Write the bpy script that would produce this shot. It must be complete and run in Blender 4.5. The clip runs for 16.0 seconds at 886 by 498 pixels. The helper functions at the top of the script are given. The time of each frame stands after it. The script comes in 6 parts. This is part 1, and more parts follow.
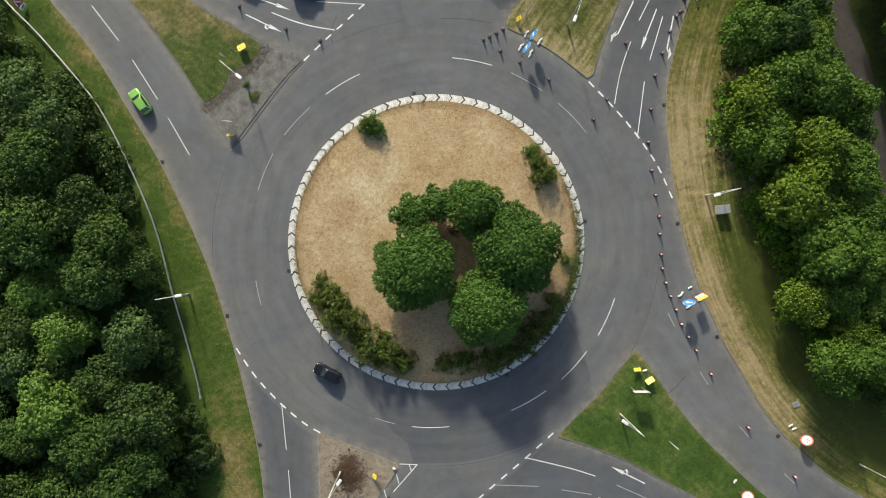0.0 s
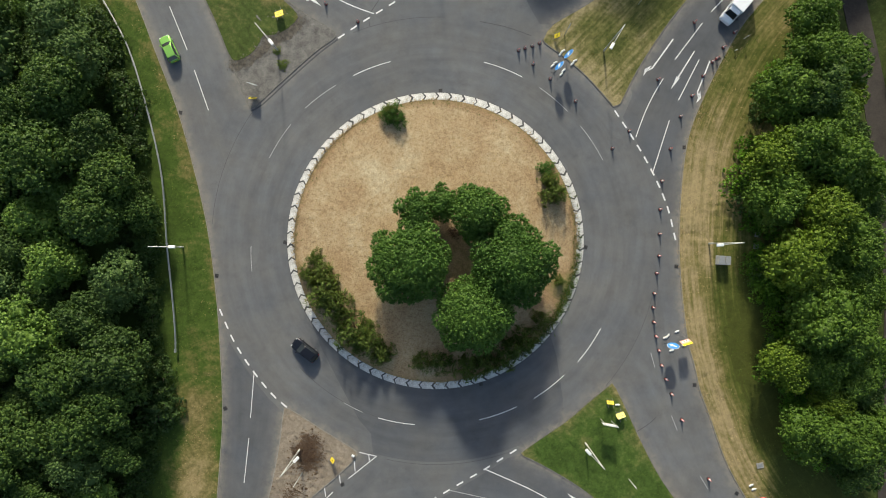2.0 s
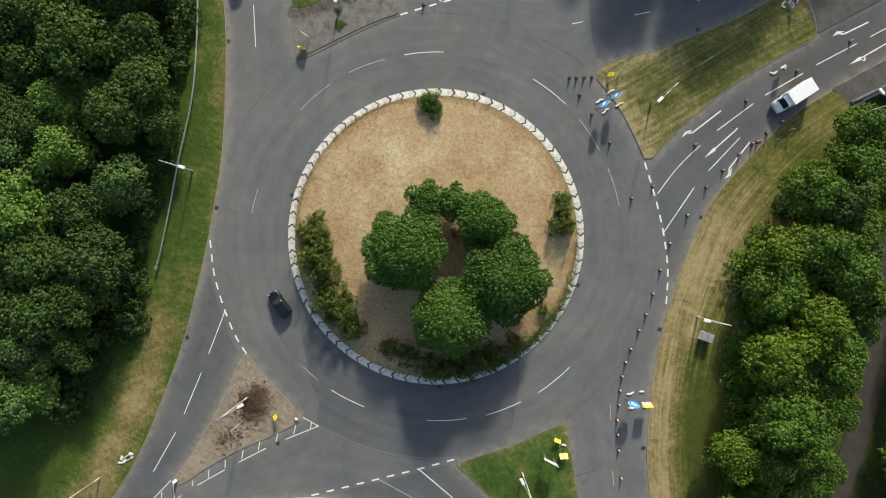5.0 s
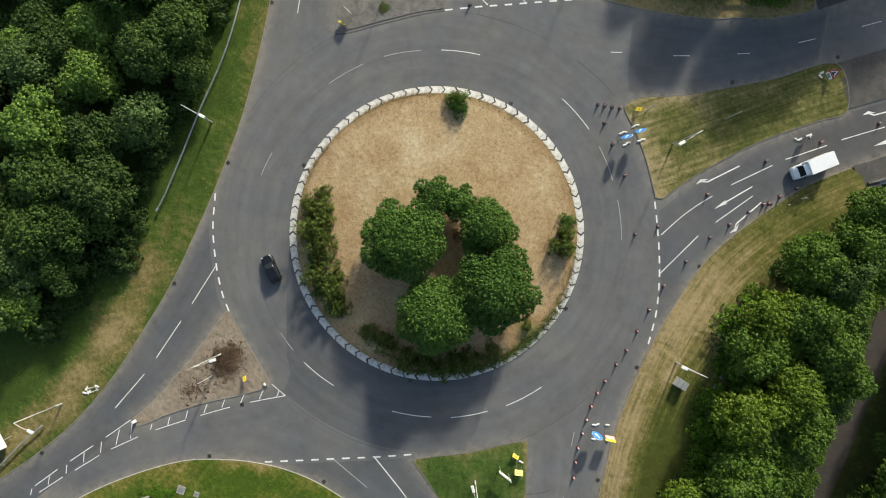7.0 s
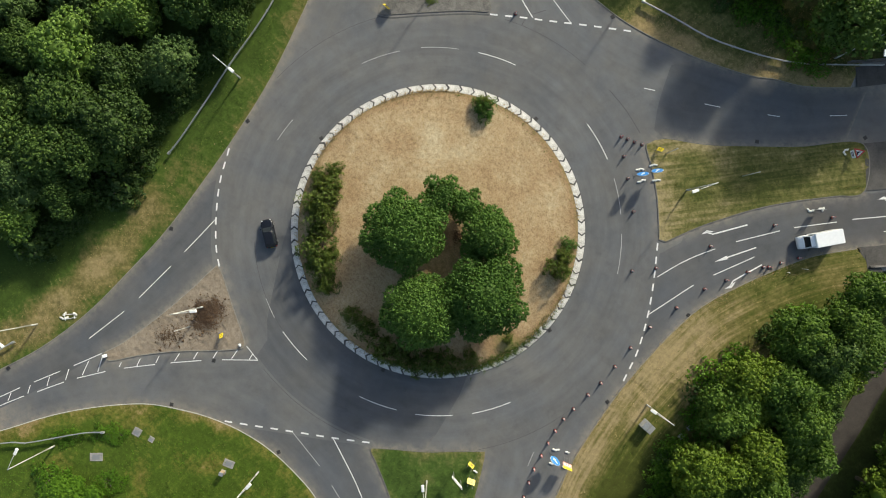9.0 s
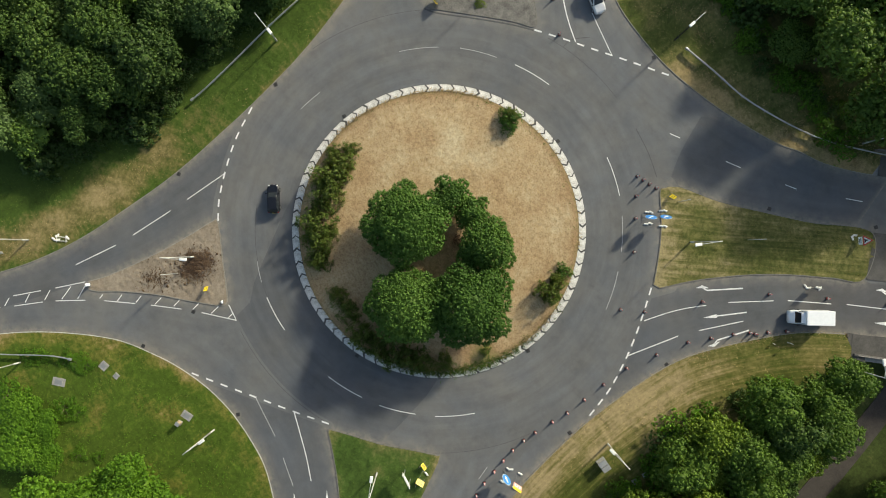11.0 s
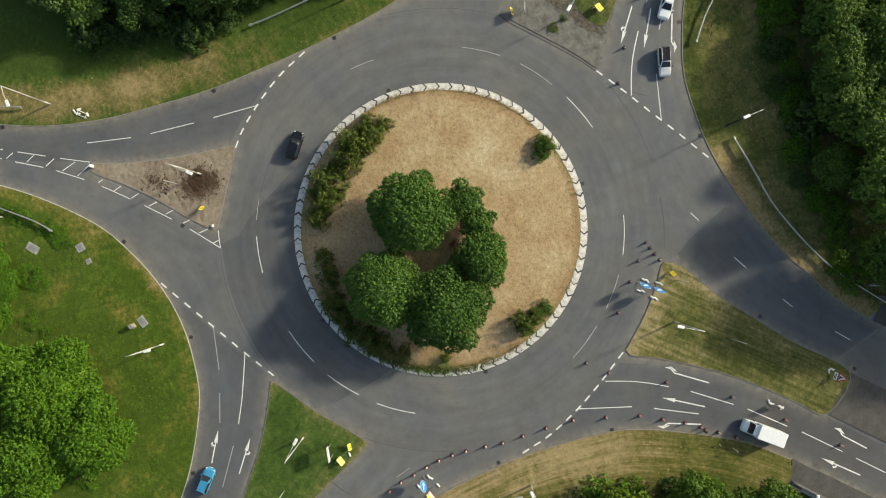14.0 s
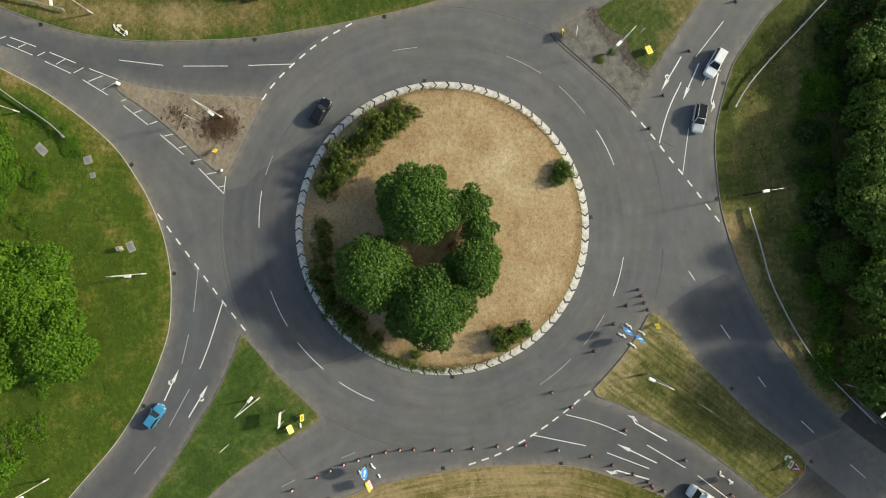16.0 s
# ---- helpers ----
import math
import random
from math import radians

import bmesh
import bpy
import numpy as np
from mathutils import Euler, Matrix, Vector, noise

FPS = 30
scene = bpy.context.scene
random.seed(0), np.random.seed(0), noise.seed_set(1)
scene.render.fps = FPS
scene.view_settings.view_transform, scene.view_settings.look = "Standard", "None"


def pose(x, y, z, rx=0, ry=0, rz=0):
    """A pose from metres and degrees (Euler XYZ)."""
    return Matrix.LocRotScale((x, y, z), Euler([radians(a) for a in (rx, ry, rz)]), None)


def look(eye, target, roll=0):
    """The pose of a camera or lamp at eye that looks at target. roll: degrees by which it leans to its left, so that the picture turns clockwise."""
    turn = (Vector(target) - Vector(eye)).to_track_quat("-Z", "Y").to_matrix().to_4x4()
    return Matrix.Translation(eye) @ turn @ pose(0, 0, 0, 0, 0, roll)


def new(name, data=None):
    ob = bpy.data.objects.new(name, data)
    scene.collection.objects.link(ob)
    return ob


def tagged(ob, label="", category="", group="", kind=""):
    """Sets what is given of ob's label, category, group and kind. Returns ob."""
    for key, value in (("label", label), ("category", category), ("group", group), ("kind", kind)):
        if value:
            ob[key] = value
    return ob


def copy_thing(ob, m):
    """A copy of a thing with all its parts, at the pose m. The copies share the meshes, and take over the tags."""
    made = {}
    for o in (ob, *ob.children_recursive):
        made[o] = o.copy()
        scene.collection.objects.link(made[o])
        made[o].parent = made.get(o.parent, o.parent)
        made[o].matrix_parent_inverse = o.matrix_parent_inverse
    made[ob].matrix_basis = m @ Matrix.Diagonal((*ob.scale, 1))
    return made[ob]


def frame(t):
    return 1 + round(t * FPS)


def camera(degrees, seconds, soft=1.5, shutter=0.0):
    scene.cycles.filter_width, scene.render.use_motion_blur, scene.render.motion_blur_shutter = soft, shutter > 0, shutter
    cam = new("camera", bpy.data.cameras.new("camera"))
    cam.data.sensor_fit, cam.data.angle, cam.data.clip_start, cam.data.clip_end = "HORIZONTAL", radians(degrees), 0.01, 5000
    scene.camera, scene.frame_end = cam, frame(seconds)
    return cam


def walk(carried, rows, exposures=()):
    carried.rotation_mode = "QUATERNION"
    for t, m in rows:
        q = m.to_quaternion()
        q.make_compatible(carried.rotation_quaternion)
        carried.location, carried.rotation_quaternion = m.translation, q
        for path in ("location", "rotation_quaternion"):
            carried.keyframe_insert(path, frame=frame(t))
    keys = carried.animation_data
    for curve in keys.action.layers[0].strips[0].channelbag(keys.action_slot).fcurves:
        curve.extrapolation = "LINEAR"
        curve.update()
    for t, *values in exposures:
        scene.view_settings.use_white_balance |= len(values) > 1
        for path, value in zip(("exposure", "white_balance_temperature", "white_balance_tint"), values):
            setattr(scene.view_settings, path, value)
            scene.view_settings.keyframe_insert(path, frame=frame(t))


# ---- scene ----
from mathutils.geometry import delaunay_2d_cdt as cdt

cam = camera(73.0, 16.0, soft=1.0)
# seconds, x, y, height, heading: the camera hangs straight down and turns
PATH = [
    (0, 1.0, -0.9, 88.3, 0.0), (0.5, 1.091, -0.878, 88.33, 2.638), (1, 1.174, -0.866, 88.31, 5.239),
    (1.5, 1.248, -0.866, 88.3, 7.817), (2, 1.31, -0.881, 88.28, 10.413), (2.5, 1.384, -0.894, 88.26, 13.111),
    (3, 1.445, -0.927, 88.25, 15.823), (3.5, 1.506, -0.974, 88.23, 18.549), (4, 1.565, -1.036, 88.22, 21.294),
    (6.5, 2.073, -1.116, 88.76, 35.395), (7, 2.153, -1.146, 88.8, 38.174), (7.5, 2.244, -1.154, 88.84, 40.967),
    (8, 2.337, -1.142, 88.87, 43.787), (8.5, 2.422, -1.106, 88.91, 46.643), (9, 2.486, -1.043, 88.94, 49.55),
    (11.5, 2.621, -0.548, 89.07, 64.396), (12, 2.652, -0.443, 89.1, 67.446), (12.5, 2.693, -0.339, 89.11, 70.579),
    (13, 2.751, -0.242, 89.12, 73.796), (13.5, 2.814, -0.149, 89.13, 77.085), (14, 2.875, -0.052, 89.13, 80.431),
    (14.5, 2.929, 0.054, 89.13, 83.825), (15, 2.974, 0.172, 89.13, 87.255), (15.5, 3.009, 0.299, 89.12, 90.708),
    (16, 3.04, 0.432, 89.12, 94.173)]
walk(cam, [(t, pose(x, y, z, 0, 0, a)) for t, x, y, z, a in PATH], exposures=[(0, 0.17, 6740, 5.5), (8, 0.15, 6790, 5), (11.5, 0.14, 7060, 3), (16, 0.09, 7190, 3)])

# ---- daylight: low hazy sun from the north, bright sky
SUN_EL, SUN_AZ = radians(25), radians(-15.5)
world = bpy.data.worlds.new("sky")
scene.world = world
world.use_nodes = True
wn = world.node_tree.nodes
sky = wn.new("ShaderNodeTexSky")
sky.sky_type, sky.sun_disc, sky.sun_elevation, sky.sun_rotation = "NISHITA", False, SUN_EL, SUN_AZ
sky.dust_density = 2.5
world.node_tree.links.new(sky.outputs[0], wn["Background"].inputs[0])
wn["Background"].inputs[1].default_value = 0.175
sun = new("sun", bpy.data.lights.new("sun", "SUN"))
sun.data.energy, sun.data.angle, sun.data.color = 4.7, radians(4.0), (1, 0.95, 0.83)
sun_from = Vector((math.sin(SUN_AZ) * math.cos(SUN_EL), math.cos(SUN_AZ) * math.cos(SUN_EL), math.sin(SUN_EL)))
sun.matrix_world = look(sun_from * 200, (0, 0, 0))


# ---- materials
def material(name, rough=0.8, metal=0.0):
    m = bpy.data.materials.new(name)
    m.use_nodes = True
    b = m.node_tree.nodes["Principled BSDF"]
    b.inputs["Roughness"].default_value, b.inputs["Metallic"].default_value = rough, metal
    return m, m.node_tree.nodes, m.node_tree.links, b


def coords(nodes, links, scale):
    tc, mp = nodes.new("ShaderNodeTexCoord"), nodes.new("ShaderNodeMapping")
    mp.inputs["Scale"].default_value = scale if hasattr(scale, "__len__") else (scale,) * 3
    links.new(tc.outputs["Object"], mp.inputs["Vector"])
    return mp.outputs["Vector"]


def noise_node(nodes, links, scale, detail=4, rough=0.6, vec=None):
    n = nodes.new("ShaderNodeTexNoise")
    n.inputs["Scale"].default_value, n.inputs["Detail"].default_value, n.inputs["Roughness"].default_value = scale, detail, rough
    links.new(vec if vec else coords(nodes, links, 1), n.inputs["Vector"])
    return n.outputs["Fac"]


def ramp(nodes, links, fac, stops):
    r = nodes.new("ShaderNodeValToRGB")
    while len(r.color_ramp.elements) < len(stops):
        r.color_ramp.elements.new(0.5)
    for e, (p, c) in zip(r.color_ramp.elements, stops):
        e.position, e.color = p, (*c, 1) if len(c) == 3 else c
    links.new(fac, r.inputs[0])
    return r.outputs[0]


def grey(v):
    return (v, v, v)


def mixed(nodes, links, kind, fac, a, b):
    n = nodes.new("ShaderNodeMix")
    n.data_type, n.blend_type = "RGBA", kind
    for s, v in ((n.inputs[0], fac), (n.inputs[6], a), (n.inputs[7], b)):
        if hasattr(v, "links"):
            links.new(v, s)
        else:
            s.default_value = v if not hasattr(v, "__len__") else (*v, 1) if len(v) == 3 else v
    return n.outputs[2]


def sums(nodes, links, op, a, b):
    n = nodes.new("ShaderNodeMath")
    n.operation = op
    for s, v in ((n.inputs[0], a), (n.inputs[1], b)):
        if hasattr(v, "links"):
            links.new(v, s)
        else:
            s.default_value = v
    return n.outputs[0]


def bump(nodes, links, b, height, strength, dist):
    n = nodes.new("ShaderNodeBump")
    n.inputs["Strength"].default_value, n.inputs["Distance"].default_value = strength, dist
    links.new(height, n.inputs["Height"])
    links.new(n.outputs[0], b.inputs["Normal"])


def plain(name, colour, rough=0.6, metal=0.0, vary=0.15, scale=6.0):
    """Paint, metal or plastic with faint dirt at two scales."""
    m, n, l, b = material(name, rough, metal)
    f = sums(n, l, "ADD", sums(n, l, "MULTIPLY", noise_node(n, l, scale), 0.6), sums(n, l, "MULTIPLY", noise_node(n, l, scale * 7), 0.4))
    lo, hi = [c * (1 - vary * 1.6) for c in colour], [min(1, c * (1 + vary)) for c in colour]
    l.new(ramp(n, l, f, [(0.3, lo), (0.7, hi)]), b.inputs["Base Color"])
    return m


def asphalt(name, dark, light, tint=(1.0, 1.0, 1.02)):
    m, n, l, b = material(name, 0.85)
    big = noise_node(n, l, 0.07, 5, 0.6)
    mid = noise_node(n, l, 0.6, 5, 0.65)
    fine = noise_node(n, l, 14, 3, 0.7)
    f = sums(n, l, "ADD", sums(n, l, "MULTIPLY", big, 0.65), sums(n, l, "MULTIPLY", mid, 0.35))
    c = ramp(n, l, f, [(0.3, [dark * t for t in tint]), (0.7, [light * t for t in tint])])
    c = mixed(n, l, "MULTIPLY", 1.0, c, ramp(n, l, fine, [(0.25, grey(0.86)), (0.75, grey(1.12))]))
    # polished wheel tracks and oil: streaks that follow the circulating lanes, and along the kerbs on the arms
    tc = n.new("ShaderNodeTexCoord")
    ln = n.new("ShaderNodeVectorMath")
    ln.operation = "LENGTH"
    l.new(tc.outputs["Object"], ln.inputs[0])
    sp = n.new("ShaderNodeSeparateXYZ")
    l.new(tc.outputs["Object"], sp.inputs[0])
    k = n.new("ShaderNodeAttribute")
    k.attribute_name = "edge"
    far = ramp(n, l, sums(n, l, "DIVIDE", ln.outputs["Value"], 60.0), [(0.5, grey(0.0)), (0.62, grey(1.0))])
    for across, along, reach, lo, hi in ((ln.outputs["Value"], 2.2, "round", 0.84, 1.12), (k.outputs["Fac"], 0.05, "arms", 0.88, 1.1)):
        cb = n.new("ShaderNodeCombineXYZ")
        l.new(sums(n, l, "MULTIPLY", across, 0.75), cb.inputs[0])
        for axis in (0, 1):
            v = sums(n, l, "DIVIDE", sp.outputs[axis], ln.outputs["Value"]) if reach == "round" else sp.outputs[axis]
            l.new(sums(n, l, "MULTIPLY", v, along), cb.inputs[axis + 1])
        streak = noise_node(n, l, 1.0, 4, 0.6, cb.outputs[0])
        amount = sums(n, l, "SUBTRACT", 1.0, far) if reach == "round" else far
        c = mixed(n, l, "MULTIPLY", amount, c, ramp(n, l, streak, [(0.28, grey(lo)), (0.72, grey(hi))]))
    # tint that drifts from bluish to brown, tar bleeds, and pale dust along the kerbs
    drift = noise_node(n, l, 0.13, 4, 0.6)
    c = mixed(n, l, "MULTIPLY", 1.0, c, ramp(n, l, drift, [(0.35, (0.94, 0.97, 1.03)), (0.65, (1.06, 1.02, 0.97))]))
    long = noise_node(n, l, 0.35, 5, 0.7)
    c = mixed(n, l, "MULTIPLY", 1.0, c, ramp(n, l, long, [(0.3, grey(0.86)), (0.45, grey(1.0)), (0.7, grey(1.08))]))
    at = n.new("ShaderNodeAttribute")
    at.attribute_name = "dry"
    dust = sums(n, l, "MULTIPLY", at.outputs["Fac"], ramp(n, l, noise_node(n, l, 0.9, 4, 0.7), [(0.3, grey(0.15)), (0.65, grey(1.0))]))
    c = mixed(n, l, "MIX", dust, c, (0.24, 0.21, 0.17))
    l.new(c, b.inputs["Base Color"])
    bump(n, l, b, fine, 0.35, 0.01)
    return m


def turf(name, green, olive, straw, stripes=0.0, lush=0.0, coarse=1.0, depth=1.0, blotch=1.0):
    """Grass whose dryness comes from the mesh's own 'dry' values, with mowing streaks along its edge."""
    m, n, l, b = material(name, 0.95)
    a = n.new("ShaderNodeAttribute")
    a.attribute_name = "dry"
    k = n.new("ShaderNodeAttribute")
    k.attribute_name = "edge"
    big = noise_node(n, l, 0.16, 5, 0.65)
    mid = noise_node(n, l, 1.3 * coarse, 6, 0.72)
    fine = noise_node(n, l, 6, 6, 0.8)
    f = sums(n, l, "ADD", a.outputs["Fac"], sums(n, l, "MULTIPLY", sums(n, l, "SUBTRACT", big, 0.5), 1.35 * blotch))
    f = sums(n, l, "ADD", f, sums(n, l, "MULTIPLY", sums(n, l, "SUBTRACT", mid, 0.5), 0.9 * blotch))
    if stripes:
        sp, cb = n.new("ShaderNodeSeparateXYZ"), n.new("ShaderNodeCombineXYZ")
        l.new(n.new("ShaderNodeTexCoord").outputs["Object"], sp.inputs[0])
        l.new(sums(n, l, "MULTIPLY", k.outputs["Fac"], 1.9), cb.inputs[0])
        for axis in (0, 1):
            l.new(sums(n, l, "MULTIPLY", sp.outputs[axis], 0.1), cb.inputs[axis + 1])
        f = sums(n, l, "ADD", f, sums(n, l, "MULTIPLY", sums(n, l, "SUBTRACT", noise_node(n, l, 1.0, 4, 0.6, cb.outputs[0]), 0.5), stripes * 14))
    c = ramp(n, l, f, [(0.0, [g * (0.75 + lush) for g in green]), (0.22, green), (0.5, olive), (0.8, straw), (1.0, [min(1, s * 1.12) for s in straw])])
    tone = sums(n, l, "ADD", sums(n, l, "MULTIPLY", mid, 0.45), sums(n, l, "MULTIPLY", fine, 0.55))
    c = mixed(n, l, "MULTIPLY", 1.0, c, ramp(n, l, tone, [(0.34, grey(1 - 0.34 * depth)), (0.5, grey(1.0)), (0.66, grey(1 + 0.3 * depth))]))
    l.new(c, b.inputs["Base Color"])
    b.inputs["Specular IOR Level"].default_value = 0.15
    bump(n, l, b, tone, 0.6, 0.1)
    return m


def parched(name):
    """Dead grass: pale straw and reddish brown in drifts, combed by the mower, with green where the mesh is not dry."""
    m, n, l, b = material(name, 0.95)
    a, k = n.new("ShaderNodeAttribute"), n.new("ShaderNodeAttribute")
    a.attribute_name, k.attribute_name = "dry", "edge"
    drift = noise_node(n, l, 0.2, 5, 0.65)
    sp, cb = n.new("ShaderNodeSeparateXYZ"), n.new("ShaderNodeCombineXYZ")
    l.new(n.new("ShaderNodeTexCoord").outputs["Object"], sp.inputs[0])
    l.new(sums(n, l, "MULTIPLY", k.outputs["Fac"], 2.4), cb.inputs[0])
    for axis in (0, 1):
        l.new(sums(n, l, "MULTIPLY", sp.outputs[axis], 0.12), cb.inputs[axis + 1])
    comb = noise_node(n, l, 1.0, 4, 0.65, cb.outputs[0])
    f = sums(n, l, "ADD", sums(n, l, "MULTIPLY", drift, 0.8), sums(n, l, "MULTIPLY", comb, 0.2))
    f = sums(n, l, "ADD", f, sums(n, l, "MULTIPLY", sums(n, l, "SUBTRACT", a.outputs["Fac"], 0.62), 0.6))
    c = ramp(n, l, f, [(0.33, (0.285, 0.188, 0.1)), (0.45, (0.338, 0.24, 0.134)), (0.56, (0.38, 0.286, 0.166)), (0.68, (0.44, 0.36, 0.23))])
    mid, fine = noise_node(n, l, 1.8, 6, 0.75), noise_node(n, l, 4.5, 6, 0.85)
    tone = sums(n, l, "ADD", sums(n, l, "MULTIPLY", mid, 0.4), sums(n, l, "MULTIPLY", fine, 0.6))
    c = mixed(n, l, "MULTIPLY", 1.0, c, ramp(n, l, tone, [(0.39, (0.6, 0.56, 0.5)), (0.48, grey(0.96)), (0.58, (1.26, 1.28, 1.32))]))
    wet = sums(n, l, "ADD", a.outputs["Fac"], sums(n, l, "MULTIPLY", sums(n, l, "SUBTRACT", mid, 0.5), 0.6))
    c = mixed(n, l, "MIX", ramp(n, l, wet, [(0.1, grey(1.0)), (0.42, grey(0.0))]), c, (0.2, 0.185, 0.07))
    l.new(c, b.inputs["Base Color"])
    b.inputs["Specular IOR Level"].default_value = 0.15
    bump(n, l, b, tone, 0.6, 0.1)
    return m


def foliage(name, shades, rough=0.55, own=0.3):
    m, n, l, b = material(name, rough)
    g, o = n.new("ShaderNodeNewGeometry"), n.new("ShaderNodeObjectInfo")
    f = sums(n, l, "ADD", sums(n, l, "MULTIPLY", g.outputs["Random Per Island"], 0.34), sums(n, l, "MULTIPLY", o.outputs["Random"], own))
    f = sums(n, l, "ADD", f, sums(n, l, "MULTIPLY", noise_node(n, l, 0.7, 3), 0.7 - own))
    c = ramp(n, l, f, [(0.2 + 0.7 * i / (len(shades) - 1), s) for i, s in enumerate(shades)])
    l.new(c, b.inputs["Base Color"])
    b.inputs["Specular IOR Level"].default_value = 0.18
    tr, mx = n.new("ShaderNodeBsdfTranslucent"), n.new("ShaderNodeMixShader")
    l.new(mixed(n, l, "MULTIPLY", 1.0, c, (1.3, 1.25, 0.5)), tr.inputs[0])
    mx.inputs[0].default_value = 0.28
    l.new(b.outputs[0], mx.inputs[1])
    l.new(tr.outputs[0], mx.inputs[2])
    l.new(mx.outputs[0], n["Material Output"].inputs[0])
    return m


def worn_paint(name, colour, under, wear=0.5):
    m, n, l, b = material(name, 0.7)
    f = sums(n, l, "ADD", sums(n, l, "MULTIPLY", noise_node(n, l, 5, 5, 0.75), 0.7), sums(n, l, "MULTIPLY", noise_node(n, l, 0.8, 2), 0.3))
    l.new(ramp(n, l, f, [(0.3, under), (0.3 + 0.22 * wear, [u * 0.3 + c * 0.7 for u, c in zip(under, colour)]), (0.62, colour)]), b.inputs["Base Color"])
    return m


M = {}
M["road"] = asphalt("weathered_asphalt", 0.088, 0.142, (0.985, 1.0, 1.015))
M["patch"] = asphalt("newer_asphalt", 0.07, 0.106, (0.96, 1.0, 1.06))
# asphalt with the shade of the northern trees put into its colour
M["shaded_bridge_road"] = asphalt("tree_shaded_bridge_asphalt", 0.055, 0.085, (1.0, 1.0, 1.04))
M["joint"] = plain("bitumen_joint", (0.066, 0.066, 0.067), 0.7, vary=0.3, scale=2)
M["kerb"] = plain("concrete_kerb", (0.235, 0.22, 0.185), 0.9, vary=0.25, scale=1.2)
M["broken"] = plain("broken_paving", (0.155, 0.145, 0.13), 0.92, vary=0.4, scale=0.9)
M["dark_concrete"] = plain("stained_concrete", (0.14, 0.13, 0.12), 0.9, vary=0.3, scale=0.8)
# brown tarmac, its colour darkened for the shade over the lower road
M["track"] = plain("shade_dark_brown_tarmac", (0.05, 0.042, 0.036), 0.9, vary=0.35, scale=0.6)
M["kerb_dark"] = plain("dirty_concrete_kerb", (0.165, 0.155, 0.135), 0.9, vary=0.3, scale=1.2)
M["kerb_pale"] = plain("whitened_concrete_kerb", (0.5, 0.49, 0.44), 0.85, vary=0.3, scale=1.5)
M["concrete"] = plain("concrete", (0.3, 0.29, 0.27), 0.9, vary=0.25, scale=0.8)
M["paved"] = plain("tarred_footway", (0.075, 0.07, 0.064), 0.9, vary=0.3, scale=0.7)
M["faded"] = worn_paint("faded_white_marking", (0.5, 0.5, 0.49), (0.15, 0.15, 0.15), 1.3)
M["mark"] = worn_paint("worn_white_marking", (0.8, 0.8, 0.78), (0.2, 0.2, 0.2), 0.7)
M["chev_white"] = worn_paint("chipped_white_paint", (0.78, 0.77, 0.73), (0.24, 0.22, 0.19), 1.2)
M["chev_black"] = plain("dull_black_paint", (0.07, 0.068, 0.066), 0.8, vary=0.4, scale=2)
M["verge_w"] = turf("west_verge_grass", (0.054, 0.09, 0.015), (0.14, 0.122, 0.042), (0.25, 0.195, 0.092))
M["verge_e"] = turf("mown_east_verge", (0.075, 0.088, 0.018), (0.15, 0.132, 0.044), (0.285, 0.222, 0.115), stripes=0.09, blotch=0.7, depth=0.8)
M["verge_n"] = turf("north_verge_grass", (0.075, 0.09, 0.022), (0.15, 0.135, 0.048), (0.28, 0.21, 0.1))
M["verge_s"] = turf("lush_south_grass", (0.062, 0.102, 0.012), (0.13, 0.128, 0.026), (0.26, 0.19, 0.085), lush=0.1, depth=1.35, blotch=1.25)
M["isle_a"] = turf("scrappy_grass", (0.06, 0.085, 0.02), (0.135, 0.12, 0.045), (0.24, 0.19, 0.11))
M["isle_b"] = turf("striped_olive_grass", (0.075, 0.085, 0.022), (0.14, 0.13, 0.045), (0.27, 0.22, 0.11), stripes=0.08)
M["isle_c"] = turf("green_median_grass", (0.055, 0.095, 0.018), (0.12, 0.125, 0.04), (0.26, 0.21, 0.1))
M["isle_d"] = turf("bare_dusty_soil", (0.185, 0.15, 0.112), (0.235, 0.192, 0.145), (0.285, 0.238, 0.18))
M["straw"] = parched("parched_island_grass")
M["field"] = turf("rough_field", (0.05, 0.07, 0.018), (0.12, 0.11, 0.04), (0.26, 0.2, 0.1))
M["soil"] = plain("dug_dry_soil", (0.15, 0.128, 0.1), 0.95, vary=0.5, scale=2)
M["bark"] = plain("grey_brown_bark", (0.13, 0.1, 0.07), 0.9, vary=0.4, scale=5)
M["leaf_isle"] = foliage("dark_glossy_leaves", [(0.04, 0.09, 0.016), (0.072, 0.147, 0.027), (0.122, 0.215, 0.043)], own=0.15)
M["leaf_isle2"] = foliage("mid_green_leaves", [(0.05, 0.108, 0.02), (0.088, 0.17, 0.031), (0.14, 0.235, 0.047)], own=0.15)
M["leaf_w"] = foliage("woodland_leaves", [(0.034, 0.07, 0.016), (0.064, 0.116, 0.024), (0.11, 0.172, 0.036)], own=0.3)
M["leaf_bright"] = foliage("pale_bright_leaves", [(0.08, 0.148, 0.028), (0.135, 0.225, 0.042), (0.2, 0.3, 0.065)], own=0.2)
M["leaf_grey"] = foliage("grey_green_leaves", [(0.054, 0.098, 0.027), (0.088, 0.147, 0.042), (0.128, 0.195, 0.06)], own=0.2)
M["leaf_dark"] = foliage("dark_woodland_leaves", [(0.026, 0.054, 0.014), (0.048, 0.088, 0.02), (0.08, 0.13, 0.028)], own=0.2)
M["leaf_e"] = foliage("yellow_green_leaves", [(0.044, 0.088, 0.013), (0.078, 0.142, 0.019), (0.125, 0.198, 0.03)], own=0.2)
